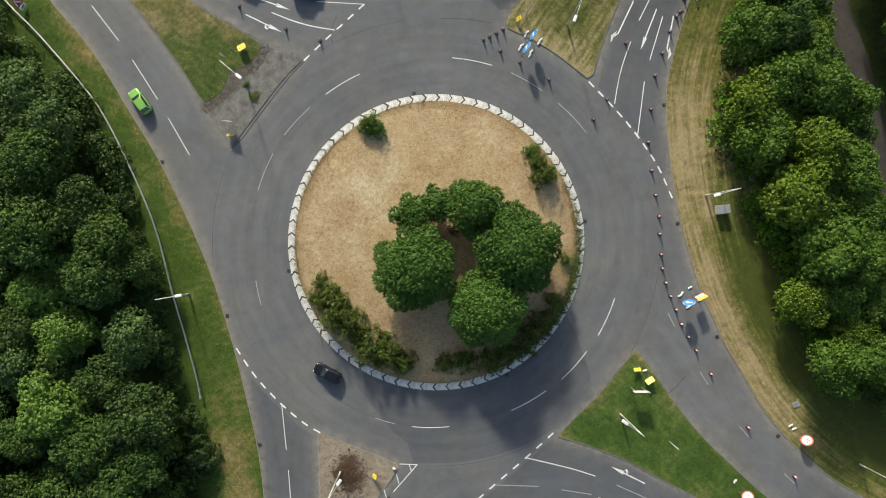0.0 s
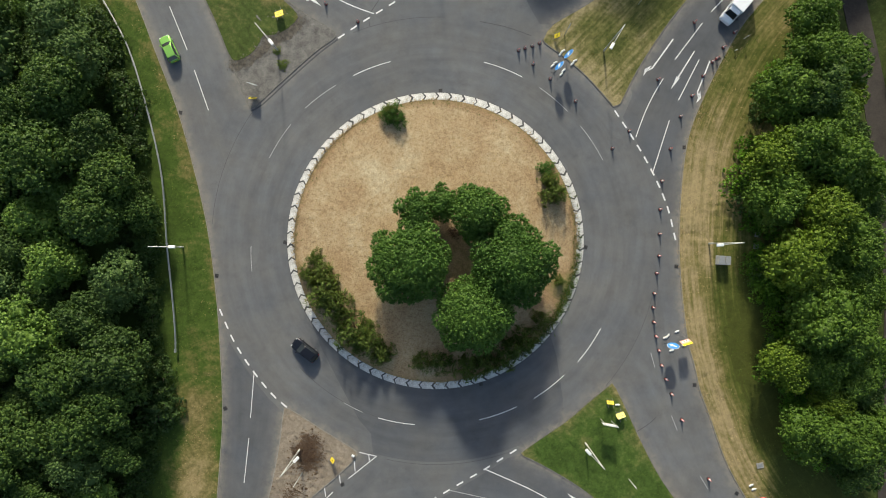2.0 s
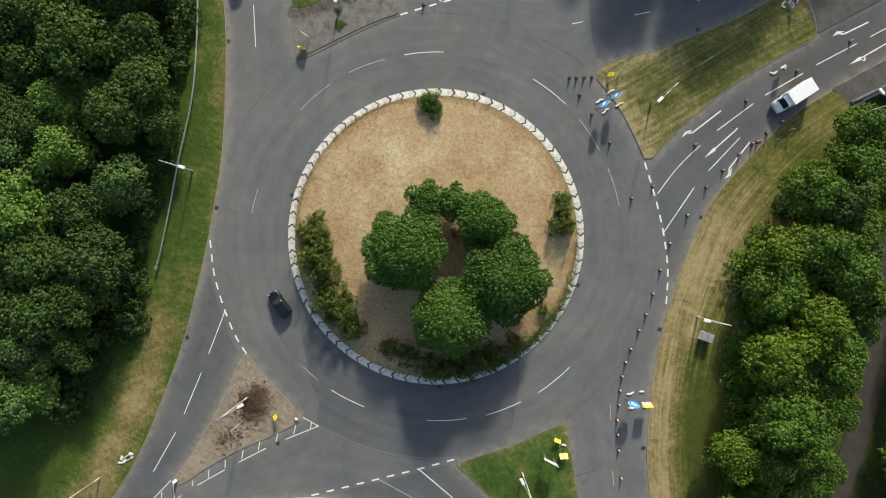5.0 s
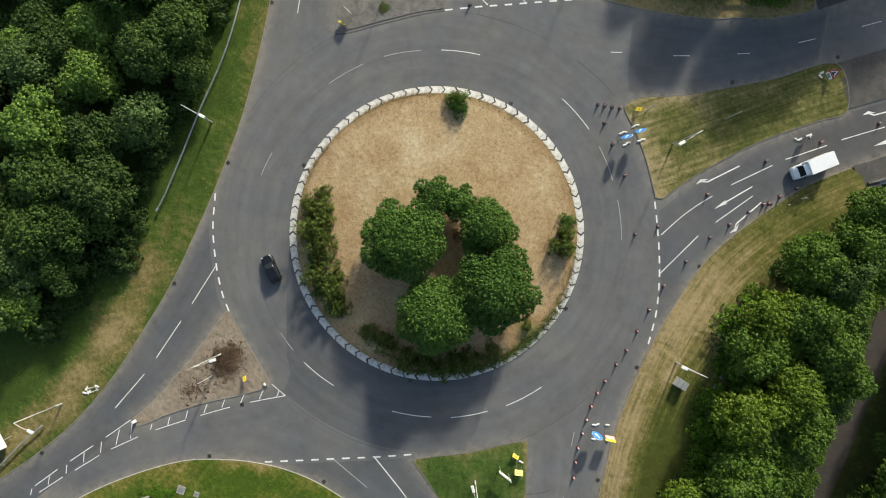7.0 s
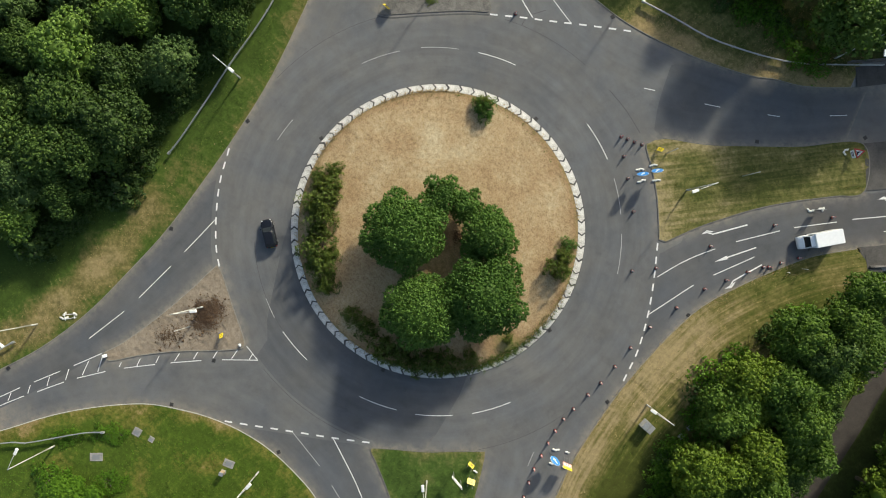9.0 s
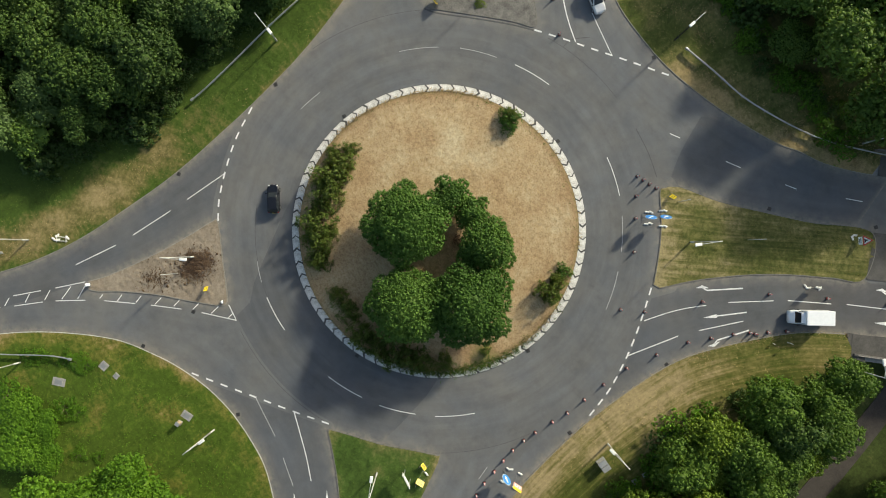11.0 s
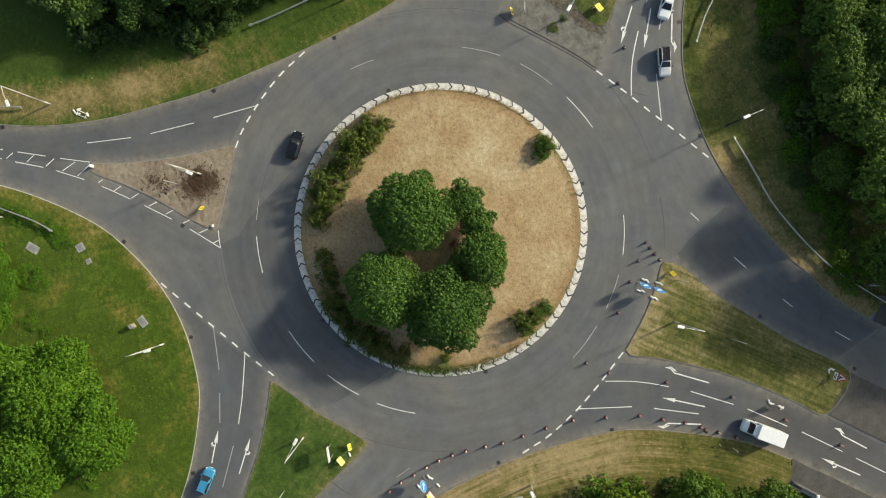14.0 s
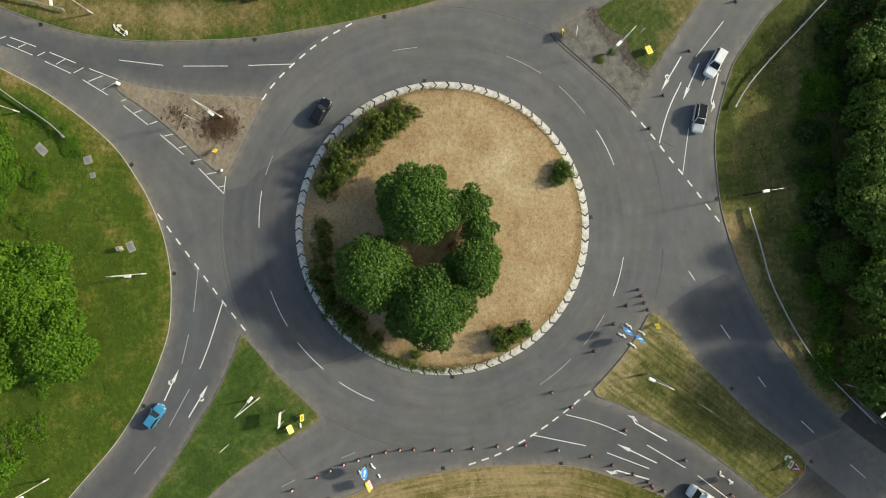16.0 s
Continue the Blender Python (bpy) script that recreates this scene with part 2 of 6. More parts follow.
M["leaf_e2"] = foliage("lime_tinged_leaves", [(0.066, 0.115, 0.012), (0.115, 0.18, 0.018), (0.17, 0.235, 0.03)], own=0.2)
M["leaf_s"] = foliage("bright_summer_leaves", [(0.052, 0.125, 0.01), (0.09, 0.19, 0.015), (0.14, 0.25, 0.022)])
M["leaf_n"] = foliage("shaded_leaves", [(0.045, 0.088, 0.016), (0.085, 0.15, 0.026), (0.135, 0.21, 0.036)])
M["leaf_shrub"] = foliage("olive_shrub_leaves", [(0.06, 0.096, 0.02), (0.105, 0.148, 0.03), (0.165, 0.2, 0.05)])
M["leaf_dead"] = foliage("withered_brown_leaves", [(0.085, 0.053, 0.034), (0.13, 0.085, 0.056), (0.19, 0.13, 0.088)], 0.9)
M["blade_dry"] = foliage("dry_grass_blades", [(0.28, 0.21, 0.115), (0.37, 0.275, 0.155), (0.45, 0.35, 0.21)], 0.9)
M["blade_olive"] = foliage("olive_grass_blades", [(0.09, 0.1, 0.025), (0.14, 0.14, 0.035), (0.2, 0.18, 0.06)], 0.9)
M["blade_green"] = foliage("green_grass_blades", [(0.05, 0.09, 0.016), (0.08, 0.125, 0.022), (0.14, 0.16, 0.04)], 0.9)
M["steel"] = plain("galvanised_steel", (0.44, 0.44, 0.43), 0.45, 0.6, 0.15, 3)
M["column"] = plain("pale_grey_column_paint", (0.5, 0.5, 0.47), 0.55, 0.1, 0.12, 2)
M["lamp"] = plain("white_lantern", (0.78, 0.78, 0.76), 0.4, 0, 0.06, 3)
M["glass"] = plain("dark_car_glass", (0.02, 0.024, 0.028), 0.06, 0, 0.1, 2)
M["tyre"] = plain("black_rubber", (0.02, 0.02, 0.02), 0.85, 0, 0.2, 8)
M["black"] = plain("black_plastic", (0.025, 0.025, 0.027), 0.6, 0, 0.2, 8)
M["rim"] = plain("alloy_rim", (0.5, 0.5, 0.52), 0.3, 0.9, 0.08, 8)
M["red"] = plain("red_plastic", (0.56, 0.12, 0.11), 0.5, 0, 0.25, 8)
M["redsign"] = plain("red_sign_film", (0.5, 0.03, 0.03), 0.4, 0, 0.1, 5)
M["white"] = plain("white_film", (0.75, 0.75, 0.73), 0.45, 0, 0.06, 5)
M["bluesign"] = plain("blue_sign_film", (0.03, 0.2, 0.55), 0.4, 0, 0.08, 5)
M["yellow"] = plain("yellow_sign_film", (0.76, 0.58, 0.03), 0.45, 0, 0.1, 5)
M["pink"] = plain("faded_red_sign_film", (0.68, 0.33, 0.3), 0.5, 0, 0.12, 5)
M["sack"] = plain("off_white_sandbag_weave", (0.74, 0.73, 0.68), 0.9, 0, 0.2, 9)
M["dull_steel"] = plain("dull_steel", (0.16, 0.16, 0.16), 0.6, 0.4, 0.2, 6)
# cast iron of the gullies, also the colour of one column darkened for shade
M["iron"] = plain("dark_iron_and_shaded_column", (0.055, 0.053, 0.051), 0.6, 0.5, 0.3, 9)
M["grey_box"] = plain("grey_cabinet_paint", (0.2, 0.21, 0.22), 0.5, 0, 0.1, 3)
M["sign_back"] = plain("dull_aluminium_sign_back", (0.3, 0.34, 0.36), 0.5, 0.3, 0.12, 4)
M["timber"] = plain("weathered_timber", (0.3, 0.23, 0.15), 0.85, 0, 0.3, 5)
M["light"] = plain("lamp_glass", (0.5, 0.5, 0.5), 0.15, 0, 0.04, 5)
M["tail"] = plain("red_lamp_glass", (0.4, 0.02, 0.02), 0.2, 0, 0.05, 5)
for key, colour, metal in (("green", (0.24, 0.5, 0.1), 0.3), ("navy", (0.012, 0.014, 0.02), 0.3), ("silver", (0.6, 0.61, 0.62), 0.35), ("sky", (0.06, 0.3, 0.52), 0.25), ("bright", (0.78, 0.79, 0.8), 0.0), ("gloss_black", (0.012, 0.012, 0.014), 0.1)):
    M["paint_" + key] = plain("car_paint_" + key, colour, 0.22, metal, 0.05, 2)


# ---- building blocks
def from_data(name, verts, faces, mat, parent=None, label="", smooth=False):
    me = bpy.data.meshes.new(name)
    me.from_pydata([tuple(v) for v in verts], [], [tuple(f) for f in faces])
    if smooth:
        me.polygons.foreach_set("use_smooth", [True] * len(me.polygons))
    me.materials.append(mat)
    ob = new(name, me)
    if parent:
        ob.parent = parent
    return tagged(ob, label)


def part(name, bm, mat, parent=None, label="", smooth=False):
    bmesh.ops.recalc_face_normals(bm, faces=bm.faces)
    me = bpy.data.meshes.new(name)
    bm.to_mesh(me)
    bm.free()
    if smooth:
        me.polygons.foreach_set("use_smooth", [True] * len(me.polygons))
    me.materials.append(mat)
    ob = new(name, me)
    if parent:
        ob.parent = parent
    return tagged(ob, label)


def add_box(bm, size, at=(0, 0, 0), turn=(0, 0, 0), bevel=0.0):
    m = pose(*at, *turn) @ Matrix.Diagonal((*size, 1))
    r = bmesh.ops.create_cube(bm, size=1, matrix=m)
    if bevel:
        es = list({e for v in r["verts"] for e in v.link_edges})
        bmesh.ops.bevel(bm, geom=es, offset=bevel, segments=2, affect="EDGES", profile=0.5)
    return bm


def box(size, at=(0, 0, 0), turn=(0, 0, 0), bevel=0.0):
    return add_box(bmesh.new(), size, at, turn, bevel)


def add_tube(bm, a, b, r1, r2, n=8):
    a, b = Vector(a), Vector(b)
    d = b - a
    m = Matrix.Translation((a + b) / 2) @ d.to_track_quat("Z", "Y").to_matrix().to_4x4()
    bmesh.ops.create_cone(bm, cap_ends=True, segments=n, radius1=r1, radius2=r2, depth=d.length, matrix=m)
    return bm


def tube(a, b, r1, r2, n=8):
    return add_tube(bmesh.new(), a, b, r1, r2, n)


def thing(name, label, category, group="", kind="", at=None):
    ob = new(name)
    ob.empty_display_size = 0.2
    if at is not None:
        ob.matrix_basis = at
    return tagged(ob, label, category, group, kind)


def spline(points, step=1.0):
    """A smooth line through a few control points."""
    p = [np.array(q, float) for q in points]
    p = [2 * p[0] - p[1]] + p + [2 * p[-1] - p[-2]]
    out = []
    for i in range(1, len(p) - 2):
        n = max(2, int(np.linalg.norm(p[i + 1] - p[i]) / step))
        for k in range(n):
            t = k / n
            out.append(0.5 * (2 * p[i] + (p[i + 1] - p[i - 1]) * t + (2 * p[i - 1] - 5 * p[i] + 4 * p[i + 1] - p[i + 2]) * t * t
                              + (3 * p[i] - p[i - 1] - 3 * p[i + 1] + p[i + 2]) * t ** 3))
    out.append(p[-2])
    return np.array(out)


def away(pts, line):
    """Distance of each point from a polyline."""
    pts = np.asarray(pts, float)[:, :2]
    best = np.full(len(pts), 1e9)
    for a, b in zip(line[:-1], line[1:]):
        d = b - a
        t = np.clip(((pts - a) @ d) / max(d @ d, 1e-9), 0, 1)
        best = np.minimum(best, np.linalg.norm(pts - (a + t[:, None] * d), axis=1))
    return best


def inside(pts, poly):
    pts = np.asarray(pts, float)
    hit = np.zeros(len(pts), bool)
    q = np.roll(poly, -1, 0)
    for (x1, y1), (x2, y2) in zip(poly, q):
        c = (y1 > pts[:, 1]) != (y2 > pts[:, 1])
        with np.errstate(divide="ignore", invalid="ignore"):
            hit ^= c & (pts[:, 0] < (x2 - x1) * (pts[:, 1] - y1) / (y2 - y1) + x1)
    return hit


def sheet(name, poly, mat, height, drop=0.3, spacing=0.0, limit=95.0, dry=None, relief=0.0, label="", kind="structure", category=""):
    """A slab of ground with the outline poly; height may be a number or a function of x, y."""
    poly = np.asarray(poly, float)
    n = len(poly)
    pts = [Vector(p) for p in poly]
    if spacing:
        lo, hi = np.maximum(poly.min(0), -limit), np.minimum(poly.max(0), limit)
        gx, gy = np.meshgrid(np.arange(lo[0], hi[0], spacing), np.arange(lo[1], hi[1], spacing))
        g = np.c_[gx.ravel(), gy.ravel()] + np.random.RandomState(3).uniform(-0.3, 0.3, (gx.size, 2)) * spacing
        g = g[inside(g, poly)]
        g = g[away(g, np.r_[poly, poly[:1]]) > spacing * 0.4]
        pts += [Vector(p) for p in g]
    verts, _, faces, *_ = cdt(pts, [(i, (i + 1) % n) for i in range(n)], [], 1, 1e-5)
    xy = np.array([v[:] for v in verts])
    hz = height(xy[:, 0], xy[:, 1]) if callable(height) else np.full(len(xy), float(height))
    if relief:
        edge = away(xy, np.r_[poly, poly[:1]])
        hz = hz + relief * np.minimum(1, edge / 1.0) * np.random.RandomState(5).uniform(-1, 1, len(xy))
    V = [(x, y, z) for (x, y), z in zip(xy, hz)]
    F = [f if sum((xy[f[i]][0] * xy[f[(i + 1) % len(f)]][1] - xy[f[(i + 1) % len(f)]][0] * xy[f[i]][1]) for i in range(len(f))) > 0 else f[::-1] for f in faces]
    if drop:
        e0 = len(V)
        top = height(poly[:, 0], poly[:, 1]) if callable(height) else np.full(n, float(height))
        V += [(x, y, z) for (x, y), z in zip(poly, top)] + [(x, y, z - drop) for (x, y), z in zip(poly, top)]
        area = sum(poly[i][0] * poly[(i + 1) % n][1] - poly[(i + 1) % n][0] * poly[i][1] for i in range(n))
        for i in range(n):
            j = (i + 1) % n
            q = (e0 + i, e0 + n + i, e0 + n + j, e0 + j)
            F.append(q if area > 0 else q[::-1])
    ob = from_data(name, V, F, mat)
    if dry is not None:
        allxy = np.array([v[:2] for v in V])
        d, e = dry(allxy)
        for key, val in (("dry", d), ("edge", e)):
            ob.data.attributes.new(key, "FLOAT", "POINT").data.foreach_set("value", np.asarray(val, np.float32))
    return tagged(ob, label, category, "", kind)


def ribbon(line, offset_a, offset_b, z, thick, closed=False):
    """Verts and faces of a band beside a line, between two sideways offsets (left of its run is positive)."""
    p = np.asarray(line, float)
    t = np.roll(p, -1, 0) - np.roll(p, 1, 0) if closed else np.gradient(p, axis=0)
    t /= np.linalg.norm(t, axis=1)[:, None] + 1e-9
    nrm = np.c_[-t[:, 1], t[:, 0]]
    a, b = p + nrm * offset_a, p + nrm * offset_b
    n = len(p)
    V = [(*q, z) for q in a] + [(*q, z) for q in b] + [(*q, z - thick) for q in a] + [(*q, z - thick) for q in b]
    F = []
    for i in range(n if closed else n - 1):
        j = (i + 1) % n
        F += [(i, j, n + j, n + i), (2 * n + i, 2 * n + j, j, i), (n + i, n + j, 3 * n + j, 3 * n + i)]
    if offset_b < offset_a:
        F = [f[::-1] for f in F]
    return V, F


def arc(r, a0, a1, step=1.0, cy=0.1):
    n = max(3, int(abs(a1 - a0) / step))
    return [(r * math.cos(radians(a0 + (a1 - a0) * i / n)), cy + r * math.sin(radians(a0 + (a1 - a0) * i / n))) for i in range(n + 1)]

# ---- plan: kerb lines of the four verges and the islands
K1 = spline([(-125, 124), (-95, 85), (-70, 52.5), (-56.9, 35.9), (-50.7, 28.4), (-45.5, 20), (-40.8, 12.2), (-36.7, 3.8), (-33.1, -4.7), (-30.3, -13.5),
             (-28.2, -21.5), (-26.2, -30.5), (-25.2, -38.5), (-24.5, -47), (-24.9, -55), (-26.3, -61.9), (-28.3, -68.5), (-33, -82), (-44, -110), (-56, -135)])
K4 = spline([(-49, -138), (-36, -110), (-25.5, -82), (-19.1, -67.3), (-17, -62.4), (-14.7, -58), (-11.6, -53.2), (-8.3, -49.1), (-4.5, -46), (-1.3, -43.8), (3, -41.6),
             (8, -40), (13.5, -39.3), (19.3, -39.5), (27.6, -42), (33.6, -44.9), (37.9, -47.7), (43.9, -52.2), (60, -64), (82, -81), (112, -104)])
K3 = spline([(112, -70), (80, -48), (63, -37.6), (57.8, -34.3), (53.3, -30.4), (50.5, -27.5), (47.7, -23.8), (44.5, -18.3), (42.3, -14.6), (40.9, -11.3), (39.2, -7.7), (37.4, -2.1),
             (35.8, 3.9), (35, 8), (34.4, 12.4), (33.9, 17.6), (33.9, 22.6), (34.9, 27.8), (36.6, 33.8), (38.4, 38.9), (40.2, 42.4), (42.9, 46.7), (46.6, 52.2), (58, 68), (80, 98)])
K2 = spline([(56, 116), (40, 87), (28.6, 68.3), (25.3, 63.1), (22.2, 58.9), (18.6, 55.1), (15.1, 52.6), (12.5, 50.3), (5.9, 46.3), (-0.4, 43.3), (-5.9, 41.3), (-11.1, 40.2),
             (-15.9, 39.6), (-19.6, 39.8), (-23.7, 40.5), (-27.4, 41.4), (-30.3, 42.9), (-34.2, 45.2), (-37.6, 48), (-50, 60), (-72, 82), (-110, 122)])
LOW = spline([(84, -60), (78, -30), (75, -10), (72.4, 6), (68.4, 20), (64, 34), (57.4, 50), (48, 72), (38, 96), (20, 130)], 3)


def low_ground(x, y):
    """Height of the land outside the junction: level, with the cutting of the lower road."""
    d = away(np.c_[np.ravel(x), np.ravel(y)], LOW).reshape(np.shape(x))
    s = np.clip((15 - d) / 10, 0, 1)
    return -0.2 - 5.6 * s * s * (3 - 2 * s)


def ground_z(x, y):
    return float(low_ground(np.array([x]), np.array([y]))[0])


# land to the horizon, finer near the junction
ax = np.r_[-2500, -1200, -500, -250, np.arange(-150, 151, 3.0), 250, 500, 1200, 2500]
gx, gy = np.meshgrid(ax, ax)
gz = low_ground(gx, gy)
N = len(ax)
land = from_data("ground", np.c_[gx.ravel(), gy.ravel(), gz.ravel()], [(r * N + c, r * N + c + 1, (r + 1) * N + c + 1, (r + 1) * N + c) for r in range(N - 1) for c in range(N - 1)], M["field"], smooth=True)
shade = np.where((np.abs(gx) < 160) & (np.abs(gy) < 160), 0.12, 0.3).ravel()
land.data.attributes.new("dry", "FLOAT", "POINT").data.foreach_set("value", shade.astype(np.float32))
land.data.attributes.new("edge", "FLOAT", "POINT").data.foreach_set("value", shade.astype(np.float32))
tagged(land, "rough grassland with a shallow road cutting", "ground", "", "structure")
V, F = ribbon(LOW, -1.9, 1.9, -5.7, 0.1)
tagged(from_data("road_lower", V, F, M["track"]), "narrow tarmac road down in the cutting", "road", "", "structure")



# ---- verges
def dry_w(p):
    d = away(p, K1)
    south = np.clip((-22 - p[:, 1]) / 8, 0, 1)
    near = np.clip(1.2 - d / 2.2, 0, 1)
    band = np.exp(-((d - 3.5) / 3.2) ** 2)
    return 0.12 + 0.3 * near * (1 - south) + south * 0.54 * band - 0.2 * np.clip((d - 5) / 4, 0, 1), d


def dry_e(p):
    d = away(p, K3)
    y = p[:, 1]
    far = np.clip((d - 4.6) / 1.6, 0, 1)
    base = 0.74 - 0.34 * np.clip((y - 22) / 8, 0, 1) - 0.4 * np.clip((-26 - y) / 6, 0, 1)
    return base - 0.45 * far - 0.35 * np.clip((8 - y) / 10, 0, 1) * np.clip((d - 2.5) / 2, 0, 1) + 0.28 * far * np.clip((y - 6) / 8, 0, 1), d


def dry_n(p):
    d = away(p, K2)
    east = np.clip((p[:, 0] + 10) / 8, 0, 1)
    return 0.33 + east * 0.45 * np.clip(2.9 - d, 0, 1) - 0.22 * (1 - east) * np.clip(2.6 - d, 0, 1), d


def dry_s(p):
    d = away(p, K4)
    spots = sum(a * np.exp(-((p[:, 0] - x) ** 2 + (p[:, 1] - y) ** 2) / r) for x, y, r, a in ((-0.7, -57.2, 5, 0.36), (-5, -53.6, 3, 0.2), (2.4, -50.3, 3, 0.28), (14, -45.5, 6, 0.2), (4, -48.2, 3, 0.2), (24, -47, 5, 0.2)))
    return 0.12 + spots + 0.14 * np.sin(p[:, 0] * 0.9 + 1) * np.sin(p[:, 1] * 0.7) + 0.45 * np.clip(1.9 - d / 1.3, 0, 1) * np.clip((20 - p[:, 0]) / 12, 0.25, 1), d


VZ = 0.07
sheet("verge_west", np.r_[K1, [(-150, -140), (-150, 130)]], M["verge_w"], VZ, spacing=1.6, dry=dry_w, relief=0.05, label="green roadside verge with a parched brown band", category="verge")
sheet("verge_south", np.r_[K4, [(112, -150), (-49, -150)]], M["verge_s"], VZ, spacing=1.6, dry=dry_s, relief=0.06, label="lush green roadside verge beside the road", category="verge")
k3v = K3[(K3[:, 1] < 46.5)]
sheet("verge_east", np.r_[k3v, [(45.4, 45.6), (49, 41), (53, 33), (56, 20), (59, 4), (61, -12), (66, -24), (90, -40), (118, -60)]], M["verge_e"], VZ, spacing=1.3, dry=dry_e, relief=0.05,
      label="mown roadside verge striped with dry cut grass", category="verge")
k2v = K2[(K2[:, 0] < 24) | (K2[:, 1] < 61)]
sheet("verge_north", np.r_[k2v, [(-112, 150), (-20, 150), (8, 110), (14, 90), (21, 66)]], M["verge_n"], VZ, spacing=1.5, dry=dry_n, relief=0.06,
      label="dark green verge with a dry strip along the kerb", category="verge")

# ---- traffic islands
A_LEFT = [(-102, 105), (-80, 78), (-60, 53.5), (-52.5, 44.6), (-45.5, 35.9), (-41.9, 31.4), (-38.7, 27), (-34.7, 21), (-32.7, 17.6), (-30.9, 14.9), (-30.2, 14.4), (-29.2, 15.4),
          (-25.9, 19.8), (-22.3, 24.4), (-19.9, 27), (-20.9, 28.1), (-24.7, 29.5), (-29.4, 32), (-36.4, 36.1), (-46, 43.5), (-58, 56.5), (-78, 80), (-99, 107)]
A = spline(A_LEFT, 0.8)
sheet("island_northwest", A, M["broken"], VZ, spacing=1.2, relief=0.02, label="worn paved nose of the grass median", category="traffic island")
A_GRASS = spline([(-101, 105), (-80, 78.4), (-60, 54), (-45.3, 36.2), (-38.6, 27.4), (-35, 21.9), (-33.9, 20.9), (-32.6, 21.5), (-31.5, 22.6), (-30.8, 24.0), (-30.5, 25.2), (-29.4, 25.5), (-28.2, 26.0), (-26.8, 27.2), (-25.9, 28.8), (-26.8, 29.9), (-29.6, 31.6), (-36.5, 35.8), (-46, 43.2), (-58, 56), (-78, 79.6)], 0.8)
sheet("grass_patch", A_GRASS, M["isle_a"], VZ + 0.06, 0.1, spacing=0.9, relief=0.06, dry=lambda p: (0.2 + 0.4 * np.clip((p[:, 1] - 29) / 4, 0, 1), away(p, K1)), label="scrappy green and brown grass", category="grass")

B = spline([(22.2, 24.2), (20.9, 25.3), (17.2, 28.1), (13.6, 30.2), (10.5, 31.7), (10.3, 32.6), (11.3, 34.7), (16, 38.8), (20.7, 44), (25.3, 49.3), (31.1, 56.6), (36.6, 52.2),
            (34.2, 48.1), (31, 43.2), (28.2, 38.2), (25.9, 33), (24.5, 29.3), (23.2, 24.8)], 0.8)
sheet("island_northeast", B, M["isle_b"], VZ, spacing=0.9, relief=0.04, dry=lambda p: (0.36 + 0.4 * np.exp(-away(p, B[:30]) / 2.2), p @ np.array([0.83, -0.55])), label="olive mown grass island with drier edges", category="traffic island")
MED = [(31.15, 56.75), (36.7, 52.4), (62, 88), (82, 117), (76, 121), (56, 92)]
sheet("median_bridge", MED, M["paved"], 0.07, label="stained paved median on the bridge", category="median")

C = spline([(29.4, -15.7), (26.9, -18.6), (23.7, -22.5), (19.7, -26.5), (18, -28.5), (19.7, -29.1), (23.7, -30.4), (27.7, -32), (31.7, -34.1), (39.6, -38.4), (48, -44), (70, -60), (104, -85),
            (106, -81), (72, -55), (55, -42.5), (47.7, -36.5), (43.7, -32.8), (38.9, -28.1), (34.9, -23), (32.1, -19), (30.2, -16.4)], 0.8)
sheet("island_southeast", C, M["isle_c"], VZ, spacing=0.9, relief=0.05, dry=lambda p: (0.1 + 0.4 * np.exp(-np.hypot(p[:, 0] - 29.5, p[:, 1] + 17) / 3.0) + 0.5 * np.exp(-(np.hypot(p[:, 0] - 27.1, p[:, 1] + 25.2) / 1.3) ** 2) + 0.45 * np.exp(-np.hypot(p[:, 0] - 18.5, p[:, 1] + 28.3) / 1.6) + 0.25 * np.exp(-away(p, C) / 0.7), away(p, K3)), label="green grass median narrowing to a point", category="traffic island")
D = spline([(-18.5, -49.3), (-17.8, -45.9), (-17.3, -39.2), (-17.3, -33.2), (-17.5, -28.9), (-16.8, -28.1), (-11.2, -30.3), (-6.6, -32.1), (-5.7, -32.8), (-5.8, -33.7), (-8.4, -37.2),
            (-11.7, -41.2), (-14.8, -45.8), (-16.5, -48.9), (-17.4, -49.8)], 0.7)
sheet("island_southwest", D, M["isle_d"], VZ, spacing=0.6, relief=0.05, dry=lambda p: (0.5 - 0.75 * np.exp(-((p[:, 0] + 12.8) ** 2 + (p[:, 1] + 34) ** 2) / 3.5), away(p, K1)), label="bare dusty splitter island", category="traffic island")

def dusty(p):
    d = np.min([away(p, q) for q in (K1, K2, K3, K4, A, B, C, D)], axis=0)
    return 0.9 * np.exp(-d / 0.65), d


sheet("road", np.r_[K1, K4, K3, K2], M["road"], 0.0, spacing=1.1, limit=62.0, dry=dusty, label="grey weathered asphalt of the roundabout and its arms", category="road")

# kerbs
for line in (K1, K4, k3v, k2v):
    V, F = ribbon(line, 0.0, -0.12, 0.085, 0.09)
    tagged(from_data("kerb", V, F, M["kerb_pale" if line is K4 else "kerb"]), "pale weathered concrete kerb along the verge", "kerb", "", "structure")
for line in (A, B, C, D):
    c = line if sum(line[:-1, 0] * line[1:, 1] - line[1:, 0] * line[:-1, 1]) > 0 else line[::-1]
    V, F = ribbon(c, 0.0, 0.13, 0.085, 0.09, closed=True)
    tagged(from_data("kerb", V, F, M["kerb" if line is D else "kerb_dark"]), "worn dirty concrete kerb round the traffic island", "kerb", "", "structure")

